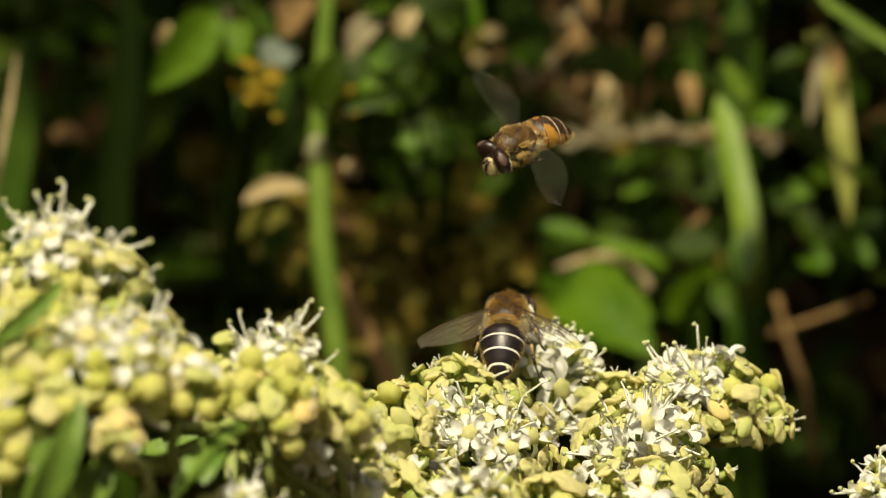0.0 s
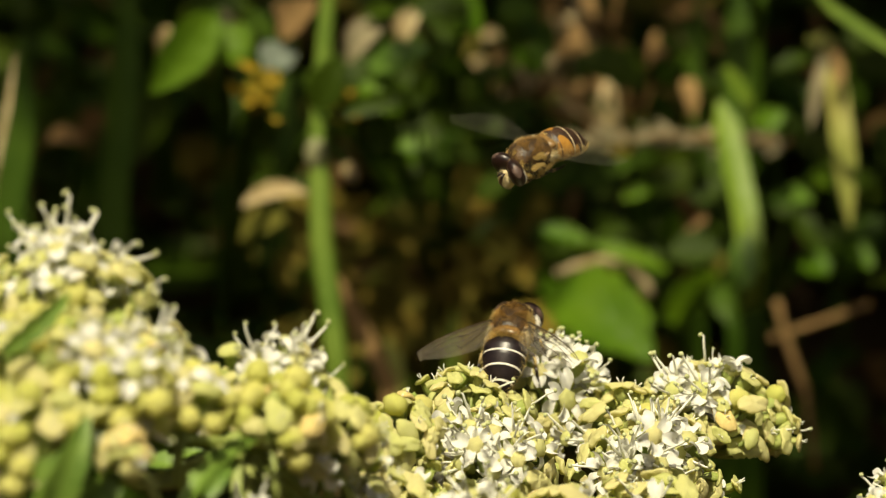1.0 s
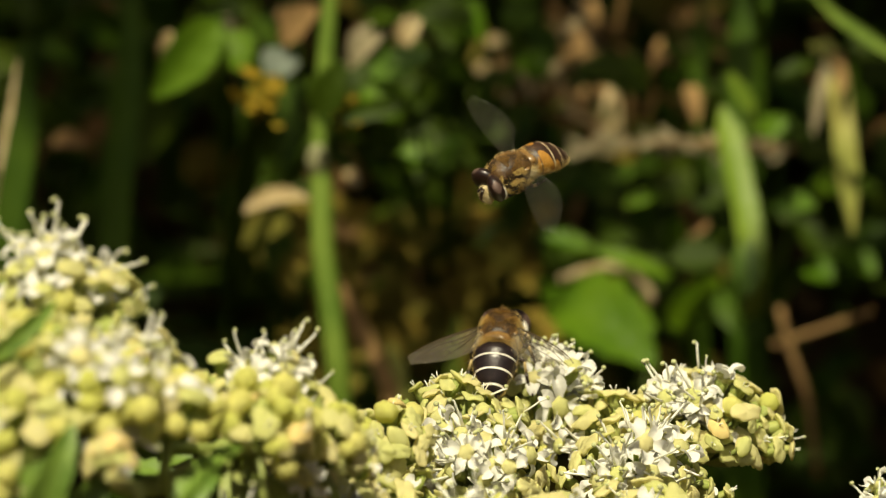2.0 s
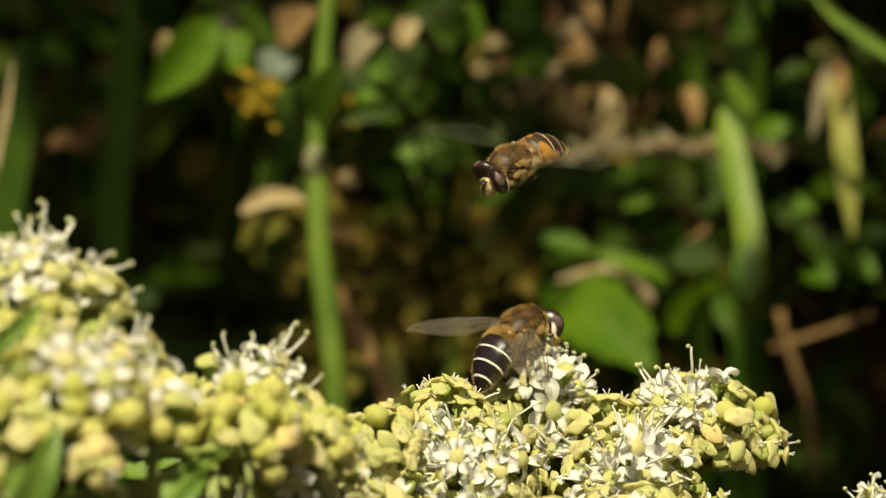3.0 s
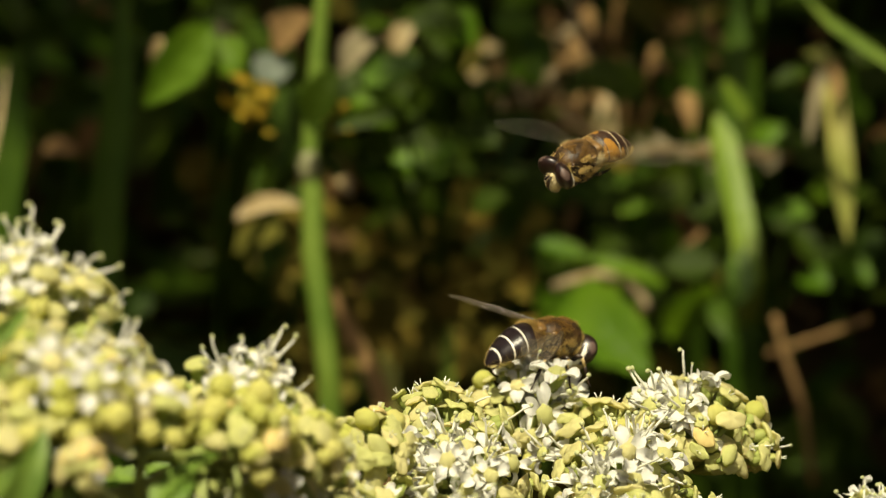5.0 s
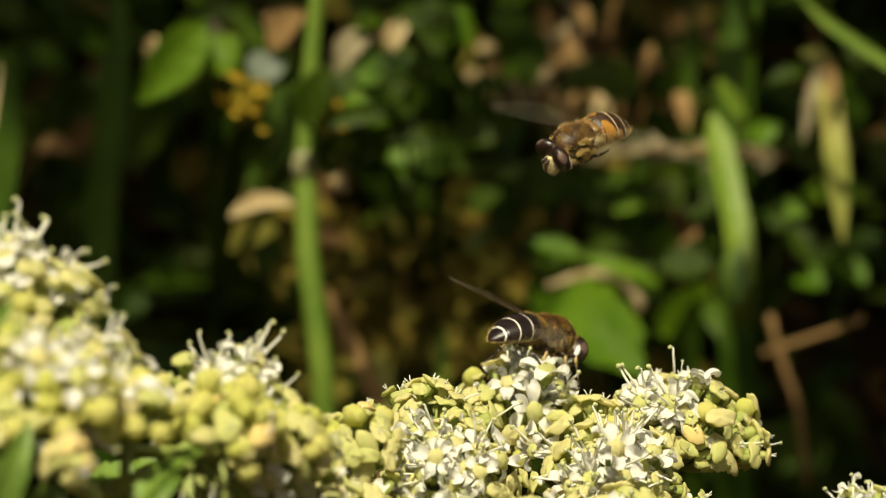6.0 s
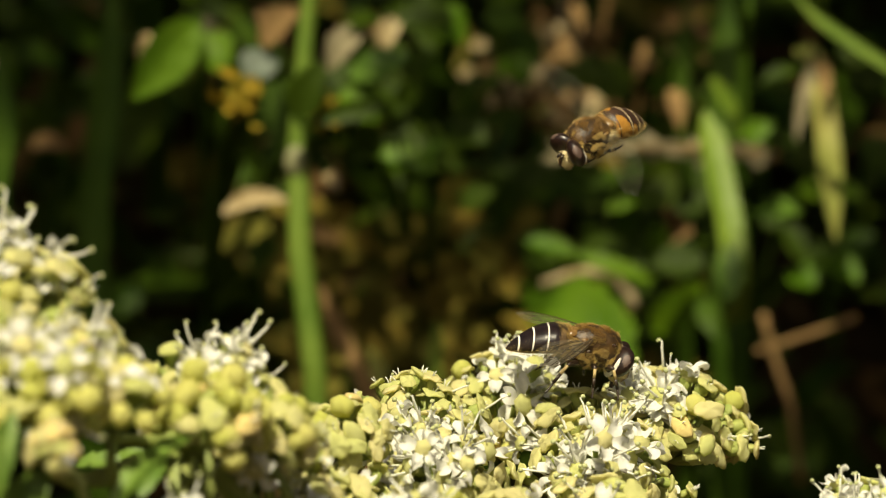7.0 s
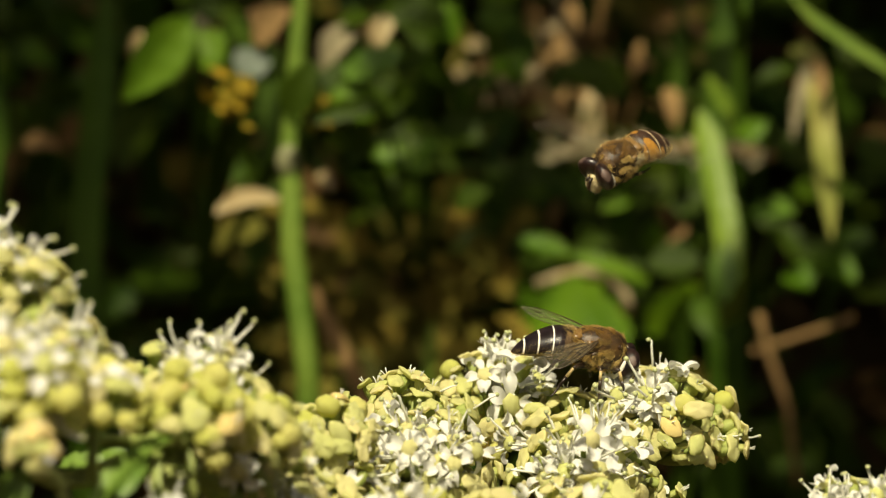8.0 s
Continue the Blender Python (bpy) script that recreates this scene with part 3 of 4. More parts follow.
def wing_mesh():
    """A wing along +y from its root, leading edge towards +x; mm."""
    length, bm = 9.2, bmesh.new()
    n, cols = 18, 6

    def edges(s):
        lead = 0.35 + 0.55 * math.sin(math.pi * min(1, s * 0.9 + 0.05)) - 1.3 * max(0, s - 0.75) ** 1.4
        trail = -0.25 - 2.55 * math.sin(math.pi * min(1, 0.10 + s * 0.86)) ** 0.8 * (0.55 + 0.45 * min(1, s * 3))
        if s > 0.93:
            k = math.sqrt(max(0, 1 - ((s - 0.93) / 0.07) ** 2))
            mid = -0.9
            lead, trail = mid + (lead - mid) * k, mid + (trail - mid) * k
        return lead, trail
    rows = []
    for i in range(n + 1):
        s = i / n
        lead, trail = edges(s)
        rows.append([bm.verts.new((lead + (trail - lead) * c / cols, s * length,
                                   0.10 * math.sin(c * 2.2) + 0.25 * s * (1 - s))) for c in range(cols + 1)])
    for a, b in zip(rows, rows[1:]):
        for c in range(cols):
            bm.faces.new((a[c], a[c + 1], b[c + 1], b[c]))
    veins = []
    for c0, c1, w, s0, s1 in ((0, 0, 0.08, 0, 0.95), (0.10, 0.12, 0.045, 0, 0.9), (0.2, 0.32, 0.05, 0, 0.93), (0.32, 0.55, 0.045, 0.1, 0.92),
                              (0.5, 0.8, 0.04, 0.1, 0.8), (0.7, 0.95, 0.04, 0.1, 0.6)):
        pts = []
        for i in range(9):
            s = s0 + (s1 - s0) * i / 8
            lead, trail = edges(s)
            c = c0 + (c1 - c0) * i / 8 + (0.07 * math.sin(i * 0.9) if 0.1 < c0 < 0.5 else 0)
            pts.append((lead + (trail - lead) * c, s * length, 0.10 * math.sin(c * cols * 2.2) + 0.25 * s * (1 - s) + 0.015))
        veins.append((pts, [w * (1 - 0.06 * i) for i in range(9)]))
    for s, ca, cb in ((0.42, 0.2, 0.42), (0.72, 0.42, 0.72), (0.55, 0.55, 0.8)):
        lead, trail = edges(s)
        veins.append(([(lead + (trail - lead) * c, s * length, 0.25 * s * (1 - s) + 0.04) for c in (ca, cb)], 0.035))
    return bm, veins


def hoverfly(orange, feet, label, seed, size=1.0):
    """A drone-fly, 12.6 mm long: x forwards, z up, its middle at the origin; modelled in mm under a scaled-down mesh."""
    rng = random.Random(seed)
    fly = empty("hoverfly")
    fly.scale = (size, size, size)

    def piece(name, bm, material, parent=fly, text=""):
        bmesh.ops.scale(bm, vec=(MM, MM, MM), verts=bm.verts)
        return part(name, bm, material, parent, text)
    # thorax with fur
    bm = bmesh.new()

    def chest(d):
        return 1.0 / (abs(d.x) ** 2.7 + abs(d.y) ** 2.4 + abs(d.z) ** 2.4) ** (1 / 2.5)
    ball(bm, (1.65, 0, 0.05), (2.75, 1.9, 1.98), 0, None, 36, 24, chest)
    thorax = piece("thorax", bm, FLY["cuticle"], fly, "brown thorax in short golden fur")
    # long golden fur on the flanks and collar, a shorter brown pile on the back, bare dark patches between
    flanks, back = bmesh.new(), bmesh.new()
    for i in range(34000):
        d = Vector((rng.gauss(0, 1), rng.gauss(0, 1), rng.gauss(0, 1))).normalized()
        if d.z < -0.8:
            continue
        k = chest(d)
        q = Vector((1.65 + d.x * 2.75 * k, d.y * 1.9 * k, 0.05 + d.z * 1.98 * k))
        patch = noise.noise(Vector((q.x * 1.0, abs(q.y) * 1.1 + 7, q.z * 1.1)))
        nrm = Vector((d.x / 2.75, d.y / 1.9, d.z / 1.98)).normalized()
        flow = Vector((-1.1, 0.25 * d.y, -0.5 * (d.z < 0.4)))
        top_side = d.z > 0.45 and abs(d.y) < 0.75 and -0.75 < d.x < 0.72
        if top_side:
            if rng.random() < (0.93 if patch < 0.06 else 0.6 if patch < 0.16 else 0.0):
                continue
            hair(back, rng, q, nrm, flow, rng.uniform(0.14, 0.34), 0.017)
        else:
            if rng.random() < (0.97 if patch < 0.03 else 0.5 if patch < 0.10 else 0.0):
                continue
            hair(flanks, rng, q, nrm, flow, rng.uniform(0.20, 0.60), 0.018)
    piece("fur", flanks, FLY["fur"], thorax, "golden fur")
    piece("back_fur", back, FLY["pile_tawny" if feet else "pile"], thorax, "short brown fur of the back")
    # side plates: bare domed dark patches, a shoulder callus and the wing root
    for k in (-1, 1):
        for at, size_mm in (((2.45, 1.78, -0.45), (0.50, 0.18, 0.42)), ((1.15, 1.86, -0.25), (0.46, 0.16, 0.50)), ((0.15, 1.60, -0.55), (0.42, 0.22, 0.46)), ((3.35, 1.35, 0.75), (0.40, 0.30, 0.30))):
            bm = bmesh.new()
            ball(bm, (at[0], at[1] * k, at[2]), size_mm, 0, None, 16, 10, lambda d: 1 + 0.06 * math.cos(5 * math.atan2(d.z, d.x)))
            piece("side_plate", bm, FLY["plate"], thorax)
        bm = bmesh.new()
        ball(bm, (0.75, 1.62 * k, 0.95), (0.55, 0.28, 0.24), 0, Matrix.Rotation(radians(15), 3, "Y"), 14, 8)
        piece("wing_root", bm, FLY["scutellum"], thorax)
        bm = bmesh.new()
        for i in range(260):
            p = Vector((rng.gauss(0.0, 0.35), (1.70 + rng.gauss(0, 0.10)) * k, rng.gauss(0.35, 0.30)))
            hair(bm, rng, p, Vector((-0.1, k, 0.4)), Vector((-0.8, 0, 0.1)), rng.uniform(0.3, 0.65), 0.028)
        piece("tuft", bm, FLY["face"], thorax, "pale cream tuft under the wing")
    bm = bmesh.new()
    for i in range(2300):
        a = rng.gauss(0, 0.9)
        p = Vector((rng.uniform(-1.7, -0.5), 1.78 * math.sin(a), 0.20 + 1.42 * math.cos(a)))
        hair(bm, rng, p, Vector((-0.3, math.sin(a), math.cos(a))), Vector((-0.8, 0, 0)), rng.uniform(0.25, 0.6), 0.022)
    piece("fringe", bm, FLY["fur"], thorax, "golden fringe behind the thorax")
    bm = bmesh.new()
    ball(bm, (-0.55, 0, 1.28), (0.85, 1.38, 0.50), 0, None, 22, 12, lambda d: 1 + 0.05 * math.cos(3 * math.atan2(d.y, d.x)))
    piece("scutellum", bm, FLY["scutellum"], fly, "glossy dark amber plate behind the thorax")
    # abdomen
    rings = ((-0.35, -1.3), (-1.28, -2.95), (-2.93, -4.25), (-4.23, -5.45), (-5.43, -6.34))
    bm = bmesh.new()
    ball(bm, (-1.0, 0, 0.25), (1.1, 1.45, 1.15), 0, None, 16, 10)
    abdomen = piece("abdomen", bm, FLY["belly"], fly, "tapered abdomen in overlapping rings")
    for i, (a, b) in enumerate(rings):
        tergite_ob = tergite(abdomen, a, b, orange, i in (0, 4))
        tergite_ob.data.transform(Matrix.Scale(MM, 4))
    bm = bmesh.new()
    for i in range(1300):
        x = rng.uniform(-6.3, -0.5)
        w, z = abdomen_at(x, 0.040 if orange else 0.047)
        a = rng.uniform(0.9, 2.6) * rng.choice((-1, 1))
        nrm = Vector((-0.15, math.sin(a), math.cos(a))).normalized()
        hair(bm, rng, Vector((x, w * math.sin(a), z + w * 0.66 * math.cos(a))), nrm, Vector((-1, 0, 0)), rng.uniform(0.12, 0.32), 0.014)
    piece("abdomen_fur", bm, FLY["fur"], abdomen)
    # head, held low
    drop = Matrix.Translation((4.2, 0, -0.95 if feet else -0.55)) @ Matrix.Rotation(radians(20 if feet else 12), 4, "Y") @ Matrix.Translation((-4.3, 0, 0))

    def low(bm):
        bmesh.ops.transform(bm, matrix=drop, verts=bm.verts)
        return bm
    bm = bmesh.new()
    ball(bm, (4.25, 0, -0.15), (0.75, 1.9, 1.6), 0, None, 18, 12)
    head = piece("head", low(bm), FLY["cuticle"])
    bm = bmesh.new()
    ball(bm, (3.98, 0, -0.02), (0.34, 2.30, 1.84), 0, None, 40, 14, lambda d: 1 - 0.22 * max(0, d.z))
    for i in range(500):
        a = rng.uniform(0, 6.28)
        hair(bm, rng, Vector((4.0, 2.22 * math.cos(a), -0.02 + 1.76 * math.sin(a) * (1 if a > 3.14 else 0.8))), Vector((0.1, math.cos(a), math.sin(a))), Vector((0.3, 0, 0)), rng.uniform(0.08, 0.2), 0.02)
    piece("eye_rim", low(bm), FLY["band"], head, "pale dusted rim behind the eyes")
    for k in (-1, 1):
        bm = bmesh.new()
        turn = Matrix.Rotation(radians(26 * k), 3, "X") @ Matrix.Rotation(radians(-26 * k), 3, "Z")
        ball(bm, (4.34, 0.98 * k, 0.15), (0.92, 1.60, 1.56), 0, turn, 44, 30)
        # sky sheen painted paler across the upper eye, aimed per fly, lower edge straight
        zone = Vector((0.10, 0.86 * k, 0.40) if feet else (0.44, 0.60 * k, 0.67)).normalized()
        for f in bm.faces:
            d = f.calc_center_median() - Vector((4.34, 0.98 * k, 0.15))
            d = Vector((d.x / 0.92, d.y / 1.6, d.z / 1.56)).normalized()
            if d.dot(zone) > 0.905 and d.z > 0.12 - 0.25 * d.x:
                f.material_index = 1
        piece("eye", low(bm), (FLY["eye"], FLY["eye_sheen"]), head, "dark reddish-brown compound eye with a painted sheen on its upper part")
        bm = bmesh.new()
        tube(bm, [(5.35, 0.15 * k, 0.10), (5.72, 0.24 * k, 0.05), (5.95, 0.3 * k, -0.2)], [0.12, 0.17, 0.14], 6)
        tube(bm, [(5.75, 0.26 * k, 0.05), (6.05, 0.55 * k, 0.35)], [0.03, 0.015], 4)
        piece("antenna", low(bm), FLY["leg"], head)
    bm = bmesh.new()
    ball(bm, (4.85, 0, -0.85), (0.88, 0.92, 1.25), 0, None, 22, 16, lambda d: 1 + 0.22 * max(0, d.x) * math.exp(-((d.z + 0.2) * 4) ** 2) - 0.12 * max(0, d.z))
    for i in range(1300):
        d = Vector((abs(rng.gauss(0, 1)) + 0.1, rng.gauss(0, 0.9), rng.gauss(-0.2, 0.8))).normalized()
        if abs(d.y) < 0.22:
            continue
        hair(bm, rng, Vector((4.85 + d.x * 0.88, d.y * 0.92, -0.85 + d.z * 1.25)), d, Vector((0.2, 0, -0.6)), rng.uniform(0.12, 0.38), 0.022)
    piece("face", low(bm), FLY["face"], head, "pale yellowish hairy face")
    bm = bmesh.new()
    tube(bm, [(5.50, 0, -0.15), (5.80, 0, -0.6), (5.86, 0, -0.98), (5.62, 0, -1.55), (5.2, 0, -1.95)], [0.14, 0.20, 0.22, 0.20, 0.12], 8)
    piece("face_stripe", low(bm), FLY["cuticle"], head)
    bm = bmesh.new()
    mouth = -2.9 if feet else -1.9
    tube(bm, [(4.9, 0, -1.5), (5.08, 0, (mouth - 1.5) / 2), (5.02, 0, mouth + 0.25), (4.98, 0, mouth)], [0.40, 0.30, 0.22, 0.34], 8)
    piece("proboscis", low(bm), FLY["leg"], head)
    # legs: femur, pale-based tibia, tarsus
    for x, reach, swing in ((2.9, 2.3, 1.0), (1.7, 3.0, 0.1), (0.5, 2.9, -1.9)):
        for k in (-1, 1):
            bm = bmesh.new()
            root = Vector((x, 0.95 * k, -1.45))
            if feet:
                knee = root + Vector((swing * 0.7, reach * 0.55 * k, 0.15))
                ankle = Vector((x + swing * 1.3, k * (0.95 + reach * 0.7), -3.0))
                toe = ankle + Vector((swing * 0.35 + rng.uniform(-0.2, 0.2), 0.55 * k, -0.95))
            else:
                knee = root + Vector((swing * 0.5, 0.45 * k, -0.40))
                ankle = knee + Vector((-1.1, -0.35 * k, -0.30))
                toe = ankle + Vector((-1.2, -0.15 * k, 0.05))
            tube(bm, bent(root, knee, (0, 0, 0.1), 4), [0.24, 0.30, 0.30, 0.24, 0.17], 7, 0)
            tube(bm, bent(knee, knee.lerp(ankle, 0.5), (0, 0, 0), 2), [0.15, 0.16, 0.17], 7, 1)
            tube(bm, bent(knee.lerp(ankle, 0.5), ankle, (0, 0, 0), 2), [0.17, 0.17, 0.15], 7, 0)
            tube(bm, bent(ankle, toe, (0, 0, -0.12), 5), [0.13, 0.10, 0.12, 0.09, 0.10, 0.05], 6, 0)
            piece("leg", bm, (FLY["leg"], FLY["knee"]), fly)
    # wings: built along y, mirrored for the right side
    wings = []
    for k in (1, -1):
        bm, veins = wing_mesh()
        bmesh.ops.transform(bm, matrix=Matrix.Diagonal((1, k, 1, 1)), verts=bm.verts)
        w = piece("wing", bm, FLY["wing" if feet else "wing_beating"], fly, "clear veined wing" if feet else "clear wing, faint with its beat")
        for pts, radii in veins:
            bm = bmesh.new()
            tube(bm, [(x, y * k, z) for x, y, z in pts], radii, 4)
            piece("vein", bm, FLY["vein" if feet else "vein_beating"], w)
        wings.append(w)
    tagged(fly, label, "hoverfly", "hoverflies")
    return fly, wings, abdomen


def wing_pose(k, sweep, lift, twist=0, tip=0):
    """A wing's place on the body: k is 1 for the left. sweep back, lift and tip (the whole wing's pitch) in degrees."""
    return (pose(0.9 * MM, 1.55 * k * MM, 1.15 * MM, 0, tip) @ pose(0, 0, 0, 0, 0, sweep * k) @ pose(0, 0, 0, lift * k, 0, 0)
            @ pose(0, 0, 0, 0, twist, 0))


def abdomen_pose(raised):
    """The abdomen turned at its waist: degrees by which its tip is raised."""
    return pose(-0.6 * MM, 0, 0.9 * MM, 0, raised) @ pose(0.6 * MM, 0, -0.9 * MM)


seated, seated_wings, seated_abdomen = hoverfly(False, True, "black hoverfly with thin white abdominal bands on the flower umbel", 5)
hovering, hovering_wings = hoverfly(True, False, "golden-brown hoverfly with orange-sided abdomen hovering in the air", 6, 0.88)[:2]
# ---- the vegetation behind ----
def grass_stem(points, radius, label, node=None, material=STEM):
    """An upright stem with its roots in the bank, and a node."""
    top = empty("tall_grass")
    points = [Vector(p) for p in points]
    foot = points[-1].copy()
    low = Vector((foot.x + 0.004, foot.y + 0.01, 0))
    low.z = ground_height(low.x, low.y) - 0.01
    bm = bmesh.new()
    if low.z < foot.z:
        points = points + [low]
    fine = []
    for a, b in zip(points, points[1:]):
        fine += [a.lerp(b, i / 6) for i in range(6)]
    fine.append(points[-1])
    tube(bm, fine, [radius * (0.60 + 0.44 * min(1, 2.0 * i / len(fine))) for i in range(len(fine))], 12)
    part("stem", bm, material, top)
    if node:
        bm = bmesh.new()
        ball(bm, node, (radius * 0.98, radius * 0.98, radius * 1.5), 0, None, 14, 10)
        part("node", bm, NODE, top, "pale swollen node")
    return tagged(top, label, "grass stem")


def grass_blade(spine, half, label, material, normal=(0, -1, 0.2), profile=None, rooted=True):
    """A long blade; it runs on down into the bank."""
    spine = [Vector(p) for p in spine]
    if rooted:
        foot = spine[-1]
        z = ground_height(foot.x, foot.y + 0.02) - 0.01
        if z < foot.z:
            spine.append(Vector((foot.x + 0.003, foot.y + 0.02, z)))
    fine = []
    for a, b in zip(spine, spine[1:]):
        fine += [a.lerp(b, i / 8) for i in range(8)]
    fine.append(spine[-1])
    n = len(fine) - 1
    widths = [half * (profile(i / n) if profile else min(1, 0.15 + 3.5 * i / n)) for i in range(n + 1)]
    bm = bmesh.new()
    blade(bm, fine, widths, normal, 0.3)
    return tagged(new("grass", mesh_of("grass", bm, material)), label, "grass", "grass blades on the bank")


def yellow_tuft(centre, spread, count, seed):
    """Small yellowed leaflets crowded together, as rows for leafy_plant."""
    rng, rows = random.Random(seed), []
    for i in range(count):
        base = Vector(centre) + Vector((rng.gauss(0, spread), rng.gauss(0, spread * 0.6), rng.gauss(0, spread * 1.1)))
        tip = base + Vector((rng.gauss(0, 0.0012), -0.0005, rng.gauss(-0.0004, 0.0012)))
        rows.append((tuple(base), tuple(tip), rng.uniform(0.0004, 0.0009), (rng.gauss(0, 0.4), -0.8, rng.uniform(0.1, 0.7)), YELLOW, 0.15))
    return rows


def leafy_plant(root, leaves, label, category="plant"):
    """A stem rising from the bank with the leaves it bears. leaves: base, tip, half-width, normal, material."""
    top = empty("leafy_plant")
    rng = random.Random(int(1e5 * abs(leaves[0][0][0])))
    bases = sorted((Vector(l[0]) for l in leaves), key=lambda b: b.z)
    root = Vector(root)
    root.z = ground_height(root.x, root.y) - 0.005
    bm = bmesh.new()
    trunk = [root] + [root.lerp(b, 0.8) + Vector((0, 0.03, 0)) for b in bases[-1:]] + [bases[-1]]
    tube(bm, [p for a, b in zip(trunk, trunk[1:]) for p in (a, a.lerp(b, 0.33), a.lerp(b, 0.66))] + [trunk[-1]], 0.0006, 7)
    for b in bases[:-1]:
        k = min(0.95, max(0.0, (b.z - root.z) / max(0.01, trunk[1].z - root.z) - 0.1))
        tube(bm, bent(root.lerp(trunk[1], k), b, (0, 0, 0.004), 4), 0.0004, 6)
    part("stem", bm, BLADE_SHADE, top)
    for base, tip, half, normal, material, teeth in leaves:
        bm = bmesh.new()
        leaf_at(bm, base, tip, half, normal, teeth)
        part("leaf", bm, material, top)
        # smaller leaves about it, further back, in greens darkened for shade
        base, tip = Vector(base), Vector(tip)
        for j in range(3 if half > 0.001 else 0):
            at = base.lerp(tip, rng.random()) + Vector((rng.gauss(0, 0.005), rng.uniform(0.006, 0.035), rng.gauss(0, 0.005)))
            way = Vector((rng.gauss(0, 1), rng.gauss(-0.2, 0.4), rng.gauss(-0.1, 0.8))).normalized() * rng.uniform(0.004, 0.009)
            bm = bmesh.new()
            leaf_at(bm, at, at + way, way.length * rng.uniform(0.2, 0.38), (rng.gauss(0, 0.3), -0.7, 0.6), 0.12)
            part("leaf", bm, rng.choice((LEAF_SHADE, LEAF_SHADE, LEAF_SHADE, BLADE_SHADE)), top)
    return tagged(top, label, category, "weeds on the bank")


def scatter(name, count, box, size, material, label, category, seed, upright=0.0):
    """Uncountable small leaves and bits in a box over the bank."""
    rng = random.Random(seed)
    bm = bmesh.new()
    (x0, x1), (y0, y1), (h0, h1) = box
    for i in range(count):
        x, y = rng.uniform(x0, x1), rng.uniform(y0, y1)
        z = ground_height(x, y) + rng.uniform(h0, h1)
        d = Vector((rng.gauss(0, 1), rng.gauss(0, 1), rng.gauss(0, 0.6) + upright)).normalized()
        length = rng.uniform(*size)
        nrm = (Vector((0, -0.5, 0.9)) + Vector((rng.gauss(0, 0.5), rng.gauss(0, 0.5), rng.gauss(0, 0.3)))).normalized()
        nrm = (nrm - d * nrm.dot(d)).normalized()
        leaf_at(bm, (x, y, z), Vector((x, y, z)) + d * length, length * rng.uniform(0.22, 0.4) * (0.09 if upright else 1), nrm, 0.08, rng.uniform(0, 0.3), 0.3, 0, 7)
    return tagged(new(name, mesh_of(name, bm, material)), label, category, kind="stuff")


grass_stem([(-0.0149, 0.1613, 0.0040), (-0.0156, 0.1595, -0.0048), (-0.0164, 0.1567, -0.0180), (-0.0160, 0.1529, -0.0309), (-0.0138, 0.1485, -0.0467)], 0.00155, "tall green grass stem with a pale node", (-0.0167, 0.1553, -0.0198))
grass_blade([(0.0391, 0.2000, -0.0204), (0.0400, 0.1980, -0.0236), (0.0410, 0.1950, -0.0283), (0.0421, 0.1915, -0.0333), (0.0430, 0.1880, -0.0391), (0.0434, 0.1880, -0.0431), (0.0438, 0.2010, -0.0510)], 0.0019,
            "broad sunlit green grass blade", BLADE, (0.15, -1, 0.25), lambda s: min(1, 0.25 + 4.5 * s), rooted=False)
grass_blade([(0.0401, 0.2000, -0.0155), (0.0415, 0.2000, -0.0178), (0.0431, 0.2000, -0.0204), (0.0438, 0.2020, -0.0260)], 0.0011, "short green grass blade beside a broad one", BLADE,
            (0.3, -1, 0.25), lambda s: math.sin(math.pi * min(1, 0.12 + 0.9 * s)), rooted=False)
grass_blade([(0.0427, 0.2190, -0.0027), (0.0427, 0.2140, -0.0169), (0.0431, 0.2085, -0.0325), (0.0437, 0.2030, -0.0565)], 0.0026, "broad grass blade in green darkened for shade", BLADE_SHADE)
grass_blade([(0.0576, 0.1944, -0.0376), (0.0571, 0.1955, -0.0325), (0.0564, 0.1970, -0.0254), (0.0558, 0.2005, -0.0187), (0.0552, 0.2055, -0.0142), (0.0536, 0.2119, -0.0132)], 0.0019, "hanging yellow-green grass blade", BLADE_YELLOW, (0.1, -1, 0.2),
            lambda s: min(1, 0.05 + 3.0 * s) * (1 - 0.3 * s), rooted=False)
grass_blade([(0.0521, 0.1993, -0.0242), (0.0529, 0.2005, -0.0187), (0.0542, 0.2033, -0.0151), (0.0554, 0.2076, -0.0141)], 0.0008, "dry curled straw-coloured blade", HUSK, rooted=False)
grass_blade([(0.0556, 0.1966, -0.0180), (0.0560, 0.1992, -0.0152), (0.0555, 0.2057, -0.0137)], 0.0008, "dry curled straw-coloured blade", DRY, rooted=False)
grass_blade([(0.0495, 0.1838, -0.0008), (0.0533, 0.1830, -0.0046), (0.0580, 0.1824, -0.0077), (0.0634, 0.1817, -0.0111), (0.0718, 0.1852, -0.0184)], 0.0008, "slanting bright green grass blade", STEM, (0.2, -1, 0.4))
grass_blade([(-0.0569, 0.1723, -0.0069), (-0.0570, 0.1706, -0.0151), (-0.0578, 0.1685, -0.0248), (-0.0588, 0.1660, -0.0368), (-0.0591, 0.1622, -0.0547)], 0.0026, "upright green grass blade", BLADE_SHADE)
grass_blade([(-0.0434, 0.1941, -0.0007), (-0.0442, 0.1911, -0.0147), (-0.0458, 0.1877, -0.0309), (-0.0462, 0.1832, -0.0518)], 0.0022, "upright grass blade in green darkened for shade", BLADE_SHADE)
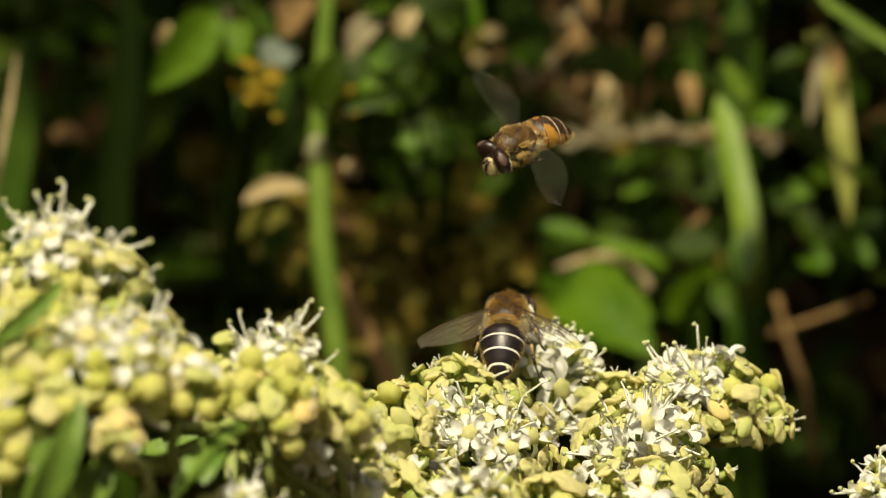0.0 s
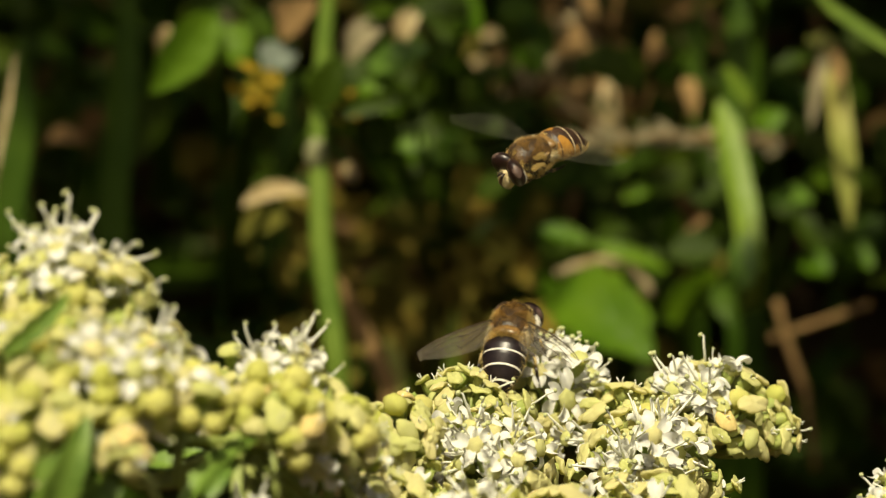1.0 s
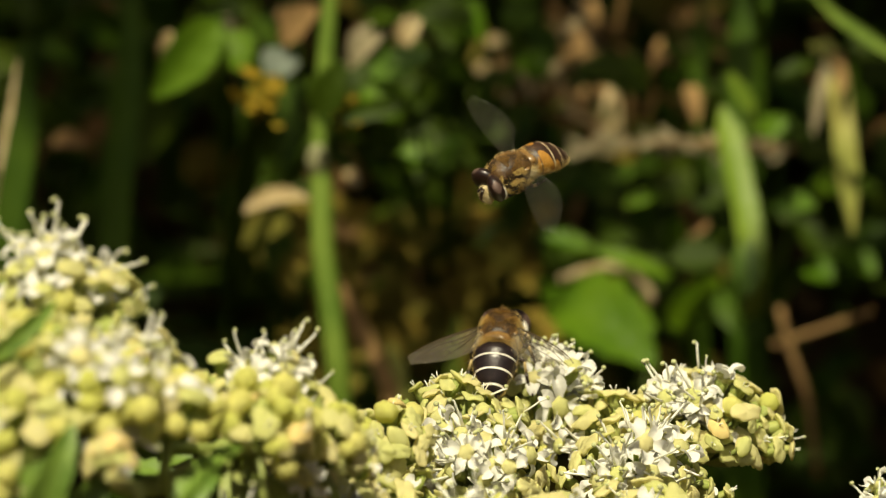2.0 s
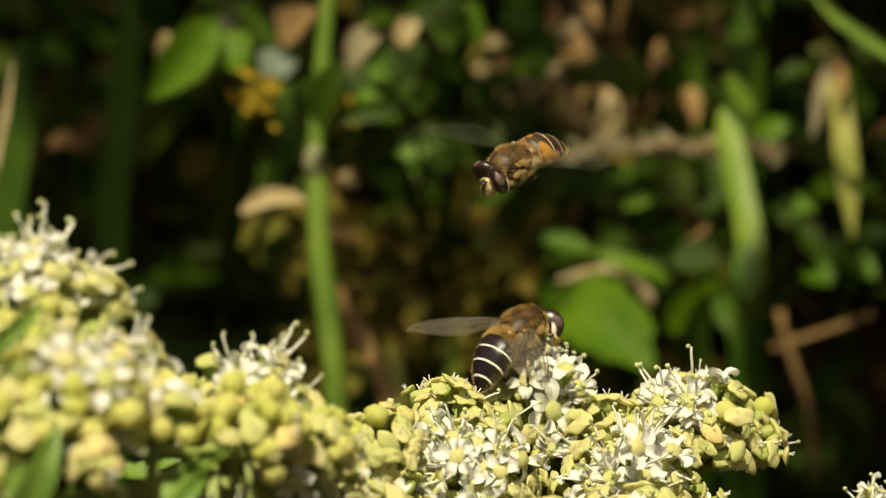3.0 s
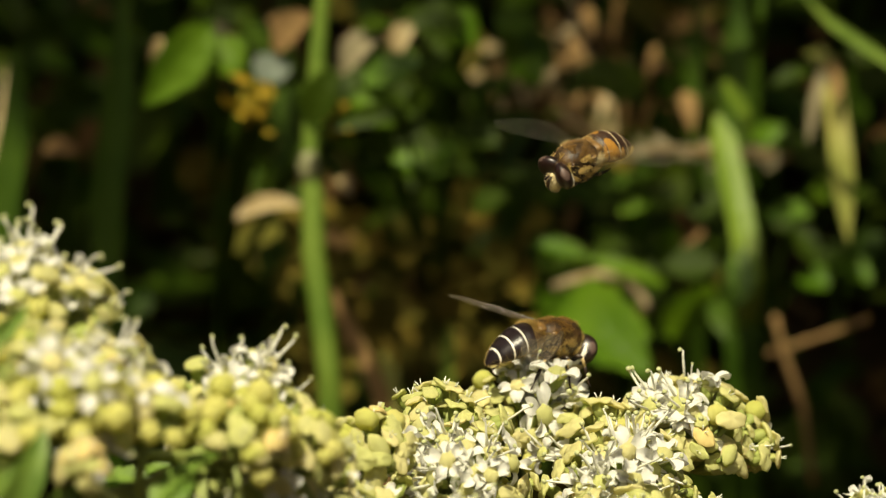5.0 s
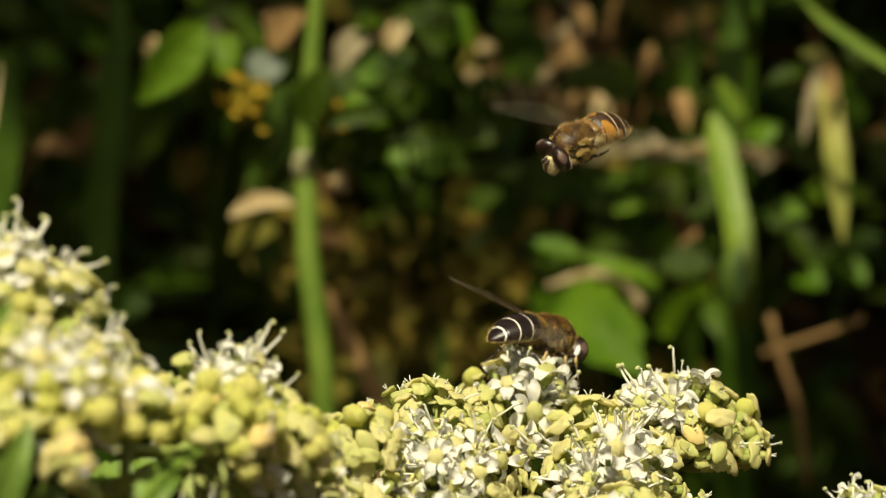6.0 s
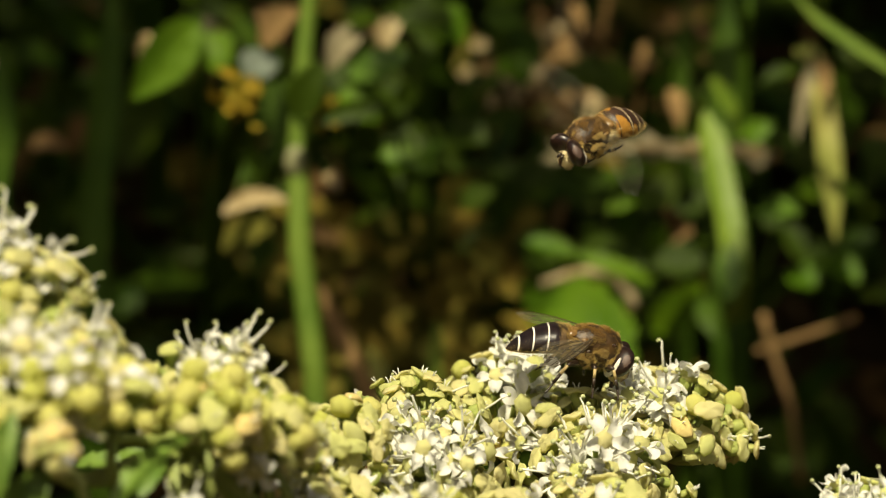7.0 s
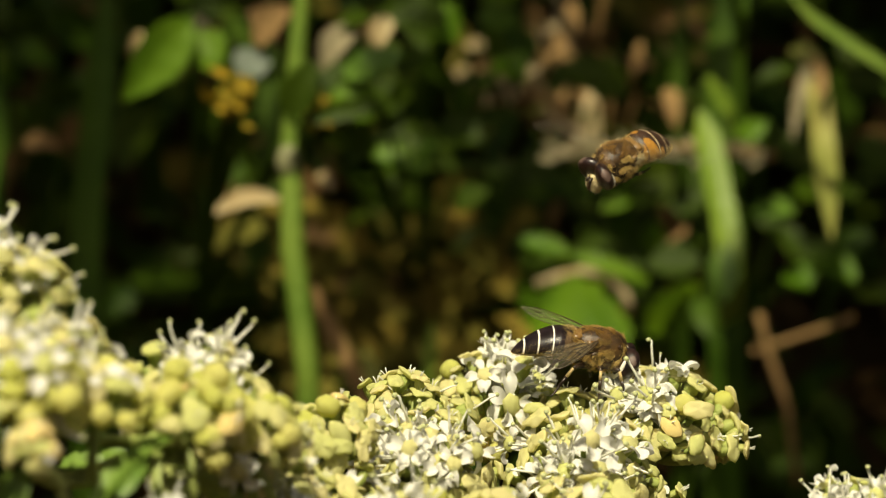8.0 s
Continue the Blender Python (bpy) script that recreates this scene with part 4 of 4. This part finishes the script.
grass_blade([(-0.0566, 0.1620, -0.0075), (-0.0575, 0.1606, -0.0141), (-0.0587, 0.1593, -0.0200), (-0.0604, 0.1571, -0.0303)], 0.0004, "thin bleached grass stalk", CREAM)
grass_blade([(0.0374, 0.2217, -0.0055), (0.0371, 0.2198, -0.0144), (0.0365, 0.2182, -0.0217), (0.0377, 0.2191, -0.0371)], 0.0011, "grass blade in green darkened for shade", BLADE_SHADE)
grass_blade([(0.0457, 0.2040, -0.0022), (0.0450, 0.2030, -0.0069), (0.0447, 0.2060, -0.0122), (0.0448, 0.2078, -0.0324), (0.0456, 0.2066, -0.0573)], 0.0009, "narrow grass blade in green darkened for shade", BLADE_SHADE)
grass_blade([(0.0017, 0.1941, -0.0490), (0.0015, 0.1930, -0.0541), (0.0013, 0.1913, -0.0620)], 0.0009, "short green grass shoot", BLADE)
grass_blade([(-0.0076, 0.1931, -0.0533), (-0.0066, 0.1923, -0.0572), (-0.0061, 0.1910, -0.0635)], 0.0012, "short yellowish grass shoot", BLADE_YELLOW)
grass_blade([(-0.0143, 0.1754, -0.0404), (-0.0112, 0.1740, -0.0472), (-0.0073, 0.1724, -0.0548)], 0.0011, "brown dry leaning grass blade", DRY)


def twig(points, radius, label, material=DRY):
    bm = bmesh.new()
    pts = [Vector(p) for p in points]
    tube(bm, [p for a, b in zip(pts, pts[1:]) for p in (a, a.lerp(b, 0.5))] + [pts[-1]], radius, 7)
    return tagged(new("twig", mesh_of("twig", bm, material)), label, "twig", "dry twigs")


twig([(0.0484, 0.2060, -0.0508), (0.0494, 0.2060, -0.0548), (0.0509, 0.2060, -0.0593), (0.0527, 0.2060, -0.0639), (0.0545, 0.2060, -0.0760)], 0.0006, "dry brown leaning twig")
twig([(0.0476, 0.2075, -0.0568), (0.0516, 0.2075, -0.0554), (0.0565, 0.2075, -0.0537), (0.0620, 0.2075, -0.0516)], 0.0005, "dry brown twig crossing another")
twig([(0.0163, 0.1990, -0.0454), (0.0199, 0.1990, -0.0440), (0.0235, 0.1990, -0.0432), (0.0266, 0.1990, -0.0440), (0.0288, 0.1990, -0.0464), (0.0297, 0.1990, -0.0484)], 0.0007, "arched dry straw-coloured stem", CREAM)


def seed_head(points, label):
    """A dry grass head: its stalk with many husks."""
    rng = random.Random(77)
    top = empty("grass_seed_head")
    pts = [Vector(p) for p in points]
    bm = bmesh.new()
    tube(bm, pts, 0.0005, 6)
    part("stalk", bm, DRY, top)
    bm = bmesh.new()
    for i in range(130):
        s = rng.random() * (len(pts) - 1)
        a = pts[int(s)].lerp(pts[int(s) + 1], s - int(s))
        d = Vector((rng.uniform(-1.0, -0.3), rng.gauss(0, 0.3), rng.gauss(-0.05, 0.32))).normalized()
        leaf_at(bm, a, a + d * rng.uniform(0.0020, 0.0042), 0.0005, (0, -1, 0.5), 0, 0.1, 0.4, 0, 5)
    tagged(part("husk", bm, HUSK, top, "pale dry husks"), kind="stuff")
    return tagged(top, label, "grass")


seed_head([(0.0497, 0.2050, -0.0274), (0.0442, 0.2030, -0.0265), (0.0392, 0.2000, -0.0258), (0.0317, 0.1970, -0.0249), (0.0253, 0.1960, -0.0249), (0.0185, 0.1960, -0.0257)], "dry bleached grass seed head lying across")

UPN = (0.1, -0.75, 0.65)
leafy_plant((-0.0369, 0.2107, -0.0668), [
    ((-0.0303, 0.1701, -0.0030), (-0.0389, 0.1678, -0.0137), 0.0034, (0.45, -0.85, 0.35), LEAF_LIT, 0.05),
    ((-0.0298, 0.1746, -0.0057), (-0.0271, 0.1715, -0.0106), 0.0030, (0, -0.8, 0.6), LEAF, 0.06),
    ((-0.0219, 0.1771, -0.0084), (-0.0233, 0.1732, -0.0124), 0.0026, (0, -0.9, 0.4), GREYLEAF, 0.03),
] + yellow_tuft((-0.0243, 0.1630, -0.0121), 0.0010, 48, 3) + yellow_tuft((-0.0138, 0.1660, -0.0151), 0.0007, 22, 4), "leafy weed with green, greyish and yellowed leaves")
# the darkest leaves of the next two weeds have shade in their colour
leafy_plant((-0.0053, 0.2107, -0.0668), [
    ((-0.0113, 0.1864, -0.0131), (-0.0023, 0.1822, -0.0084), 0.0030, UPN, LEAF_SHADE, 0.10),
    ((-0.0097, 0.1600, -0.0091), (-0.0018, 0.1580, -0.0057), 0.0024, UPN, LEAF_PALE, 0.15),
    ((-0.0108, 0.1600, -0.0110), (-0.0052, 0.1580, -0.0148), 0.0026, (0.3, -0.8, 0.4), LEAF, 0.2),
    ((-0.0062, 0.1800, -0.0231), (-0.0003, 0.1780, -0.0247), 0.0022, UPN, LEAF_LIT, 0.35),
    # two dark leaves added across the grass stem in place of its shade
    ((-0.0165, 0.1500, -0.0130), (-0.0135, 0.1500, -0.0054), 0.0024, (0.1, -0.9, 0.3), LEAF_SHADE, 0.15),
    ((-0.0047, 0.1520, -0.0112), (-0.0150, 0.1500, -0.0135), 0.0014, (0.1, -0.9, 0.3), LEAF_SHADE, 0.15),
    ((0.0005, 0.1911, -0.0051), (0.0052, 0.1903, -0.0089), 0.0030, UPN, LEAF, 0.16),
    ((-0.0066, 0.1890, -0.0247), (-0.0007, 0.1867, -0.0259), 0.0030, UPN, LEAF, 0.18),
    ((0.0109, 0.2017, -0.0132), (0.0145, 0.1990, -0.0160), 0.0026, UPN, LEAF, 0.10),
    ((0.0029, 0.1997, -0.0226), (0.0085, 0.1973, -0.0242), 0.0024, UPN, LEAF_SHADE, 0.10),
    ((0.0045, 0.1973, -0.0336), (0.0097, 0.1959, -0.0309), 0.0020, UPN, LEAF_SHADE, 0.10),
    ((-0.0076, 0.1980, -0.0305), (-0.0051, 0.1954, -0.0332), 0.0020, UPN, LEAF, 0.10),
], "toothed green weed on the bank")
leafy_plant((0.0228, 0.2266, -0.0884), [
    ((0.0153, 0.2005, -0.0459), (0.0292, 0.1845, -0.0535), 0.0059, (-0.25, -0.6, 0.8), LEAF, 0.09),
    ((0.0200, 0.2020, -0.0500), (0.0300, 0.1900, -0.0500), 0.0034, (0.2, -0.7, 0.7), LEAF_LIT, 0.12),
    ((0.0215, 0.2000, -0.0412), (0.0332, 0.1980, -0.0445), 0.0014, UPN, LEAF, 0.20),
    ((0.0142, 0.2000, -0.0391), (0.0215, 0.1980, -0.0404), 0.0015, UPN, LEAF, 0.20),
    ((0.0296, 0.2000, -0.0325), (0.0255, 0.1980, -0.0342), 0.0014, UPN, LEAF, 0.15),
    ((0.0210, 0.2077, -0.0424), (0.0314, 0.2015, -0.0428), 0.0030, UPN, LEAF_SHADE, 0.10),
    ((0.0144, 0.2074, -0.0440), (0.0205, 0.2061, -0.0404), 0.0026, UPN, LEAF_SHADE, 0.10),
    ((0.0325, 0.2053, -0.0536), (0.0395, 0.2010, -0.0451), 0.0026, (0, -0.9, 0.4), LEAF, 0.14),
    ((0.0267, 0.2093, -0.0352), (0.0322, 0.2034, -0.0340), 0.0020, UPN, LEAF_SHADE, 0.10),
    ((0.0324, 0.2058, -0.0420), (0.0334, 0.2029, -0.0364), 0.0017, UPN, LEAF_LIT, 0.05),
], "weed with a large glossy heart-shaped green leaf")
leafy_plant((0.0468, 0.2266, -0.0884), [
    ((0.0419, 0.1885, -0.0372), (0.0425, 0.1845, -0.0444), 0.0020, (0, -0.95, 0.3), LEAF_PALE, 0.03),
    ((0.0484, 0.2000, -0.0219), (0.0454, 0.1980, -0.0248), 0.0009, UPN, LEAF_LIT, 0.05),
    ((0.0473, 0.2091, -0.0360), (0.0533, 0.2031, -0.0352), 0.0020, UPN, LEAF_PALE, 0.14),
    ((0.0444, 0.2054, -0.0245), (0.0495, 0.2037, -0.0229), 0.0016, UPN, LEAF, 0.05),
    ((0.0524, 0.2101, -0.0454), (0.0563, 0.2068, -0.0468), 0.0022, UPN, LEAF, 0.12),
    ((0.0582, 0.2105, -0.0438), (0.0624, 0.2070, -0.0460), 0.0022, UPN, LEAF, 0.12),
    ((0.0545, 0.2176, -0.0343), (0.0615, 0.2125, -0.0341), 0.0030, UPN, LEAF, 0.12),
], "small-leaved green weed beside the grass")


def dead_leaf(base, tip, half, label, material=DRY, normal=(0, -0.7, 0.7)):
    bm = bmesh.new()
    leaf_at(bm, base, tip, half, normal, 0.12, 0.5, 0.5)
    return tagged(new("dead_leaf", mesh_of("dead_leaf", bm, material)), label, "dead leaf", "dead leaves in the weeds")


dead_leaf((-0.0383, 0.1738, -0.0094), (-0.0370, 0.1728, -0.0046), 0.0009, "small pale curled dead leaf", CREAM)
dead_leaf((-0.0313, 0.1880, -0.0054), (-0.0291, 0.1818, -0.0103), 0.0016, "pale greyish dead leaf", HUSK)
dead_leaf((-0.0136, 0.1835, -0.0265), (-0.0119, 0.1801, -0.0278), 0.0010, "small pale curled dead leaf", CREAM)
dead_leaf((-0.0270, 0.1665, -0.0285), (-0.0179, 0.1640, -0.0249), 0.0014, "bleached cream-coloured dead leaf", CREAM)
dead_leaf((-0.0131, 0.1650, -0.0088), (-0.0078, 0.1650, -0.0020), 0.0020, "pale greyish-green withered leaf", HUSK)
dead_leaf((-0.0064, 0.1680, -0.0077), (-0.0033, 0.1680, -0.0010), 0.0016, "pale brown curled dead leaf", CREAM)
dead_leaf((-0.0218, 0.1750, -0.0073), (-0.0172, 0.1750, -0.0010), 0.0021, "pinkish-brown curled dead leaf", DRY)
dead_leaf((-0.0232, 0.1832, -0.0039), (-0.0190, 0.1824, -0.0077), 0.0017, "brown curled dead leaf")
dead_leaf((-0.0140, 0.1868, -0.0108), (-0.0081, 0.1830, -0.0050), 0.0019, "pale brown curled dead leaf")
dead_leaf((0.0350, 0.2107, -0.0188), (0.0361, 0.2057, -0.0229), 0.0013, "small dry brown leaf")
dead_leaf((0.0348, 0.2061, -0.0404), (0.0379, 0.2027, -0.0372), 0.0022, "small dry brown leaf")
dead_leaf((-0.0558, 0.1990, -0.0258), (-0.0508, 0.1971, -0.0250), 0.0016, "small dry brown leaf")
dead_leaf((-0.0180, 0.1966, -0.0368), (-0.0131, 0.1944, -0.0380), 0.0016, "small dry brown leaf")
rng = random.Random(4)
for i in range(64):
    base = Vector((0.0191, 0.2312, -0.0184)) + Vector((rng.gauss(0, 0.009), rng.uniform(-0.01, 0.03), rng.gauss(0, 0.007)))
    way = Vector((rng.gauss(0, 0.5), -0.2, rng.gauss(-0.5, 0.6))).normalized() * rng.uniform(0.003, 0.009)
    dead_leaf(base, base + way, rng.uniform(0.0003, 0.0011), "small dry brown curled leaf", rng.choice((DRY, LITTER, DRY, CREAM)))

# this undergrowth wears a green with the shade already in it
scatter("undergrowth", 2600, ((-0.15, 0.16), (0.17, 0.50), (0.0, 0.07)), (0.008, 0.020), LEAF_SHADE, "dense undergrowth on the bank, its green darkened for shade", "undergrowth", 31)
scatter("dry_litter", 1500, ((-0.15, 0.16), (0.15, 0.50), (0.0, 0.035)), (0.005, 0.014), LITTER, "brown dead leaves lying on the bank", "leaf litter", 32)
scatter("mossy_litter", 700, ((-0.04, 0.05), (0.15, 0.33), (0.0, 0.05)), (0.005, 0.014), OCHRE, "dull ochre litter under the weeds", "leaf litter", 33)
scatter("grass_tufts", 160, ((-0.15, 0.16), (0.22, 0.50), (0.0, 0.02)), (0.05, 0.12), BLADE_SHADE, "tall grass on the bank, its green darkened for shade", "grass", 34, 2.2)


def thicket(name, count, size, material, label, category, seed, x=(-0.09, 0.10), z=(-0.075, 0.055)):
    """Small leaves and bits hanging among the weeds, in front of the bank."""
    rng = random.Random(seed)
    bm = bmesh.new()
    for i in range(count):
        y = rng.uniform(0.20, 0.36)
        p = Vector((rng.uniform(*x), y, rng.uniform(*z) - 0.21 * (y - 0.20)))
        d = Vector((rng.gauss(0, 1), rng.gauss(0, 0.6), rng.gauss(-0.2, 0.8))).normalized()
        length = rng.uniform(*size)
        leaf_at(bm, p, p + d * length, length * rng.uniform(0.15, 0.36), (rng.gauss(0, 0.4), -0.7, rng.uniform(0.2, 1)), 0.12, 0.3, 0.4, 0, 7)
    return tagged(new(name, mesh_of(name, bm, material)), label, category, kind="stuff")


# leaf colour here stands in for the gloom between the weeds
thicket("weed_leaves", 420, (0.004, 0.011), LEAF_SHADE, "small leaves among the weeds, their green darkened for shade", "undergrowth", 61)
thicket("bright_weed_leaves", 24, (0.003, 0.009), LEAF, "small green leaves among the weeds", "undergrowth", 62)
thicket("ochre_litter", 310, (0.004, 0.010), OCHRE, "dull ochre withered leaves under the weeds", "leaf litter", 64, (-0.024, 0.020), (-0.066, -0.034))
thicket("dry_bits", 230, (0.003, 0.009), LITTER, "brown withered bits hanging in the weeds", "leaf litter", 63)

# crown added to shade the weeds; gaps set to light chosen leaves and blades
CROWN_LEAVES = 3300
SUN_GAPS = ((0.044, 0.199), (0.002, 0.196), (0.017, 0.223), (0.012, 0.220), (0.020, 0.219), (0.038, 0.184), (0.037, 0.170), (-0.035, 0.165), (-0.038, 0.162), (-0.028, 0.165), (0.052, 0.191), (0.052, 0.176), (-0.013, 0.215), (-0.018, 0.205), (-0.008, 0.212), (0.018, 0.163), (-0.020, 0.129), (-0.016, 0.159), (0.052, 0.195), (0.038, 0.179), (0.037, 0.174), (0.053, 0.180), (0.054, 0.188), (-0.037, 0.164), (-0.027, 0.162), (-0.016, 0.162), (-0.027, 0.165), (0.026, 0.177), (0.019, 0.177), (-0.021, 0.136), (-0.020, 0.142), (0.002, 0.187), (-0.007, 0.175), (0.043, 0.174), (0.050, 0.178), (0.037, 0.174), (0.055, 0.179), (-0.061, 0.156), (-0.0257, 0.1520), (-0.0285, 0.1525))


def added_shade_shrub():
    """A shrub added on the bank, out of view: its overhanging crown shades it in patches."""
    rng = random.Random(91)
    top = empty("added_shade_shrub")
    foot = Vector((0.34, 0.60, ground_height(0.34, 0.60) - 0.02))
    fork = Vector((0.26, 0.46, 0.36))
    bm = bmesh.new()
    tube(bm, bent(foot, fork, (0.03, 0, 0.02), 8), [0.014 - 0.0008 * i for i in range(9)], 10)
    ends = [Vector((-0.28 + 0.11 * i + rng.uniform(-0.02, 0.02), 0.06 + 0.12 * (i % 3) + rng.uniform(-0.02, 0.02), 0.42 + rng.uniform(-0.02, 0.04))) for i in range(7)]
    for e in ends:
        tube(bm, bent(fork, e, (0, 0, 0.03), 8), [0.007 - 0.0007 * i for i in range(9)], 8)
    part("trunk", bm, WITHERED, top, "brown forked trunk")
    bm = bmesh.new()
    for i in range(CROWN_LEAVES):
        x, y, z = rng.uniform(-0.28, 0.26), rng.uniform(-0.14, 0.45), rng.uniform(0.34, 0.46)
        # ragged round outline
        if ((x - 0.0) / 0.27) ** 2 + ((y - 0.14) / 0.27) ** 2 > 0.8 + 0.5 * noise.noise((x * 9, y * 9, 3)):
            continue
        # gaps aimed so that sun reaches chosen weeds, taken at their ground plane
        sx, sy = x - SUN_FROM.x / SUN_FROM.z * z, y - SUN_FROM.y / SUN_FROM.z * z
        if any((sx - gx) ** 2 + (sy - gy) ** 2 < 0.0095 ** 2 for gx, gy in SUN_GAPS):
            continue
        d = Vector((rng.gauss(0, 1), rng.gauss(0, 1), rng.gauss(0, 0.4))).normalized()
        length = rng.uniform(0.014, 0.026)
        leaf_at(bm, Vector((x, y, z)) - d * length * 0.5, Vector((x, y, z)) + d * length * 0.5, length * 0.34, (rng.gauss(0, 0.3), rng.gauss(0, 0.3), 1), 0.06, 0.2, 0.25, 0, 7)
    tagged(part("crown", bm, LEAF, top, "crown of many small green leaves"), kind="stuff")
    return tagged(top, "unseen green shrub added over the bank to cast broken shade", "shrub")


added_shade_shrub()


def motions():
    walk(seated, [
        (0.0, pose(0.00597, 0.00140, -0.00791, 0.4, -21.6, 82.5)),
        (0.5, pose(0.00577, 0.00256, -0.00822, 0.4, -22.0, 82.5)),
        (1.0, pose(0.00584, 0.00415, -0.00871, 0.6, -24.6, 77.4)),
        (1.5, pose(0.00586, 0.00361, -0.00827, 0.4, -22.5, 79.8)),
        (1.7, pose(0.00541, 0.00381, -0.00863, 0.4, -22.2, 82.4)),
        (2.8, pose(0.00676, 0.00564, -0.00842, 2.7, -27.6, 57.0)),
        (3.0, pose(0.00736, 0.00603, -0.00813, 3.3, -22.1, 47.3)),
        (3.2, pose(0.00825, 0.00638, -0.00836, 3.7, -8.7, 39.4)),
        (3.4, pose(0.00943, 0.00726, -0.00737, 4.4, 4.8, 18.1)),
        (3.6, pose(0.00898, 0.00721, -0.00810, 4.5, 4.2, 12.8)),
        (4.0, pose(0.00902, 0.00653, -0.00774, 4.5, 5.3, 10.4)),
        (4.5, pose(0.00938, 0.00651, -0.00775, 4.6, 4.0, 5.7)),
        (4.7, pose(0.01104, 0.00661, -0.00786, 4.4, 5.9, 14.5)),
        (5.8, pose(0.01079, 0.00728, -0.00801, 2.6, 6.0, 56.3)),
        (6.0, pose(0.01166, 0.00742, -0.00787, 3.4, 15.7, 45.2)),
        (6.2, pose(0.01158, 0.00345, -0.00712, 4.7, 17.5, 10.4)),
        (6.5, pose(0.01505, -0.00151, -0.00612, 4.7, 12.0, 3.7)),
        (7.0, pose(0.01614, -0.00189, -0.00743, 4.6, 8.1, 7.3)),
        (7.5, pose(0.01668, -0.00066, -0.00736, 4.5, 5.8, 8.8)),
        (8.0, pose(0.01775, 0.00033, -0.00822, 4.5, 6.7, 7.2)),
    ])
    walk(hovering, [
        (0.0, pose(0.00800, 0.00213, 0.01002, -20.7, 11.3, -143.6)),
        (0.5, pose(0.00846, 0.00318, 0.00932, -21.1, 12.1, -144.8)),
        (1.0, pose(0.00888, 0.00481, 0.00929, -20.8, 12.6, -144.1)),
        (1.5, pose(0.00820, 0.00414, 0.00897, -21.5, 13.0, -146.1)),
        (2.8, pose(0.00743, 0.00626, 0.00833, -19.5, 13.5, -141.0)),
        (3.0, pose(0.00833, 0.00680, 0.00921, -19.5, 13.5, -141.0)),
        (3.3, pose(0.00862, 0.00790, 0.01110, -20.0, 13.1, -142.3)),
        (3.5, pose(0.01021, 0.00862, 0.01196, -20.6, 12.8, -143.7)),
        (4.0, pose(0.01088, 0.00772, 0.01160, -20.4, 11.8, -142.8)),
        (4.5, pose(0.01244, 0.00751, 0.01055, -20.2, 12.6, -142.6)),
        (4.7, pose(0.01449, 0.00745, 0.00978, -20.0, 12.5, -142.1)),
        (5.8, pose(0.01589, 0.00814, 0.01037, -19.2, 11.0, -139.8)),
        (6.0, pose(0.01607, 0.00839, 0.01106, -20.1, 13.9, -142.4)),
        (6.5, pose(0.01820, 0.00849, 0.01240, -21.0, 15.6, -145.0)),
        (7.0, pose(0.01849, 0.00807, 0.01095, -19.8, 13.3, -141.7)),
        (7.5, pose(0.02014, 0.00905, 0.00965, -19.2, 13.3, -140.3)),
        (8.0, pose(0.02222, 0.00997, 0.00824, -19.2, 13.7, -140.3)),
    ])
    # the seated fly holds its wings out, lifts them as it turns and folds them back as it feeds
    for k, w in zip((1, -1), seated_wings):
        walk(w, [(t, wing_pose(k, sweep, lift if k > 0 else low, twist if k > 0 else 0, tip)) for t, sweep, lift, low, twist, tip in (
            (0.0, 46, 3, 5, 0, 0), (1.7, 46, 3, 5, 0, 0), (2.8, 40, 9, 4, 6, 0), (3.2, 40, 14, 0, 12, -12), (3.5, 43, 15, 2, 16, -14), (4.7, 43, 15, 2, 16, -13),
            (5.8, 44, 12, -8, 12, 0), (6.0, 44, 12, -8, 12, 0), (6.2, 38, 6, -2, 10, -5), (6.5, 32, -6, -2, 4, -4), (7.0, 31, -5, -2, 2, -6), (7.5, 29, -4, -2, 0, -7),
            (8.0, 31, 2, 0, 10, -9))])
    # its abdomen hangs as it sits, and lifts as it leans into the florets
    walk(seated_abdomen, [(t, abdomen_pose(raised)) for t, raised in (
        (0.0, -8), (1.0, -13), (1.7, -10), (2.8, -10), (3.2, -17), (3.4, -20), (4.0, -21), (4.5, -20), (4.7, -17), (5.8, 0), (6.0, 0), (6.2, 1), (6.5, -1), (7.0, 2), (7.5, 1), (8.0, 3))])
    # wing beat of the hovering fly as it shows: level, upright across the body, and trailing
    level, across, trailing = ((8, 30), (0, -32)), ((-15, -22), (12, 8)), ((-15, 25), (20, 30))
    shown = ((0.0, across), (0.25, level), (0.5, level), (0.75, across), (1.0, level), (1.25, across), (1.5, trailing), (1.75, level), (2.0, across),
             (2.25, level), (2.5, trailing), (2.75, across), (3.0, level), (3.25, across), (3.5, across), (3.75, level), (4.0, across), (4.25, trailing),
             (4.5, level), (4.75, across), (5.0, level), (5.25, trailing), (5.5, level), (5.75, across), (6.0, level), (6.25, trailing), (6.5, level),
             (6.75, level), (7.0, across), (7.25, level), (7.5, trailing), (7.75, across), (8.0, level))
    for k, w in zip((1, -1), hovering_wings):
        walk(w, [(t, wing_pose(k, state[k < 0][1], state[k < 0][0])) for t, state in shown])


motions()
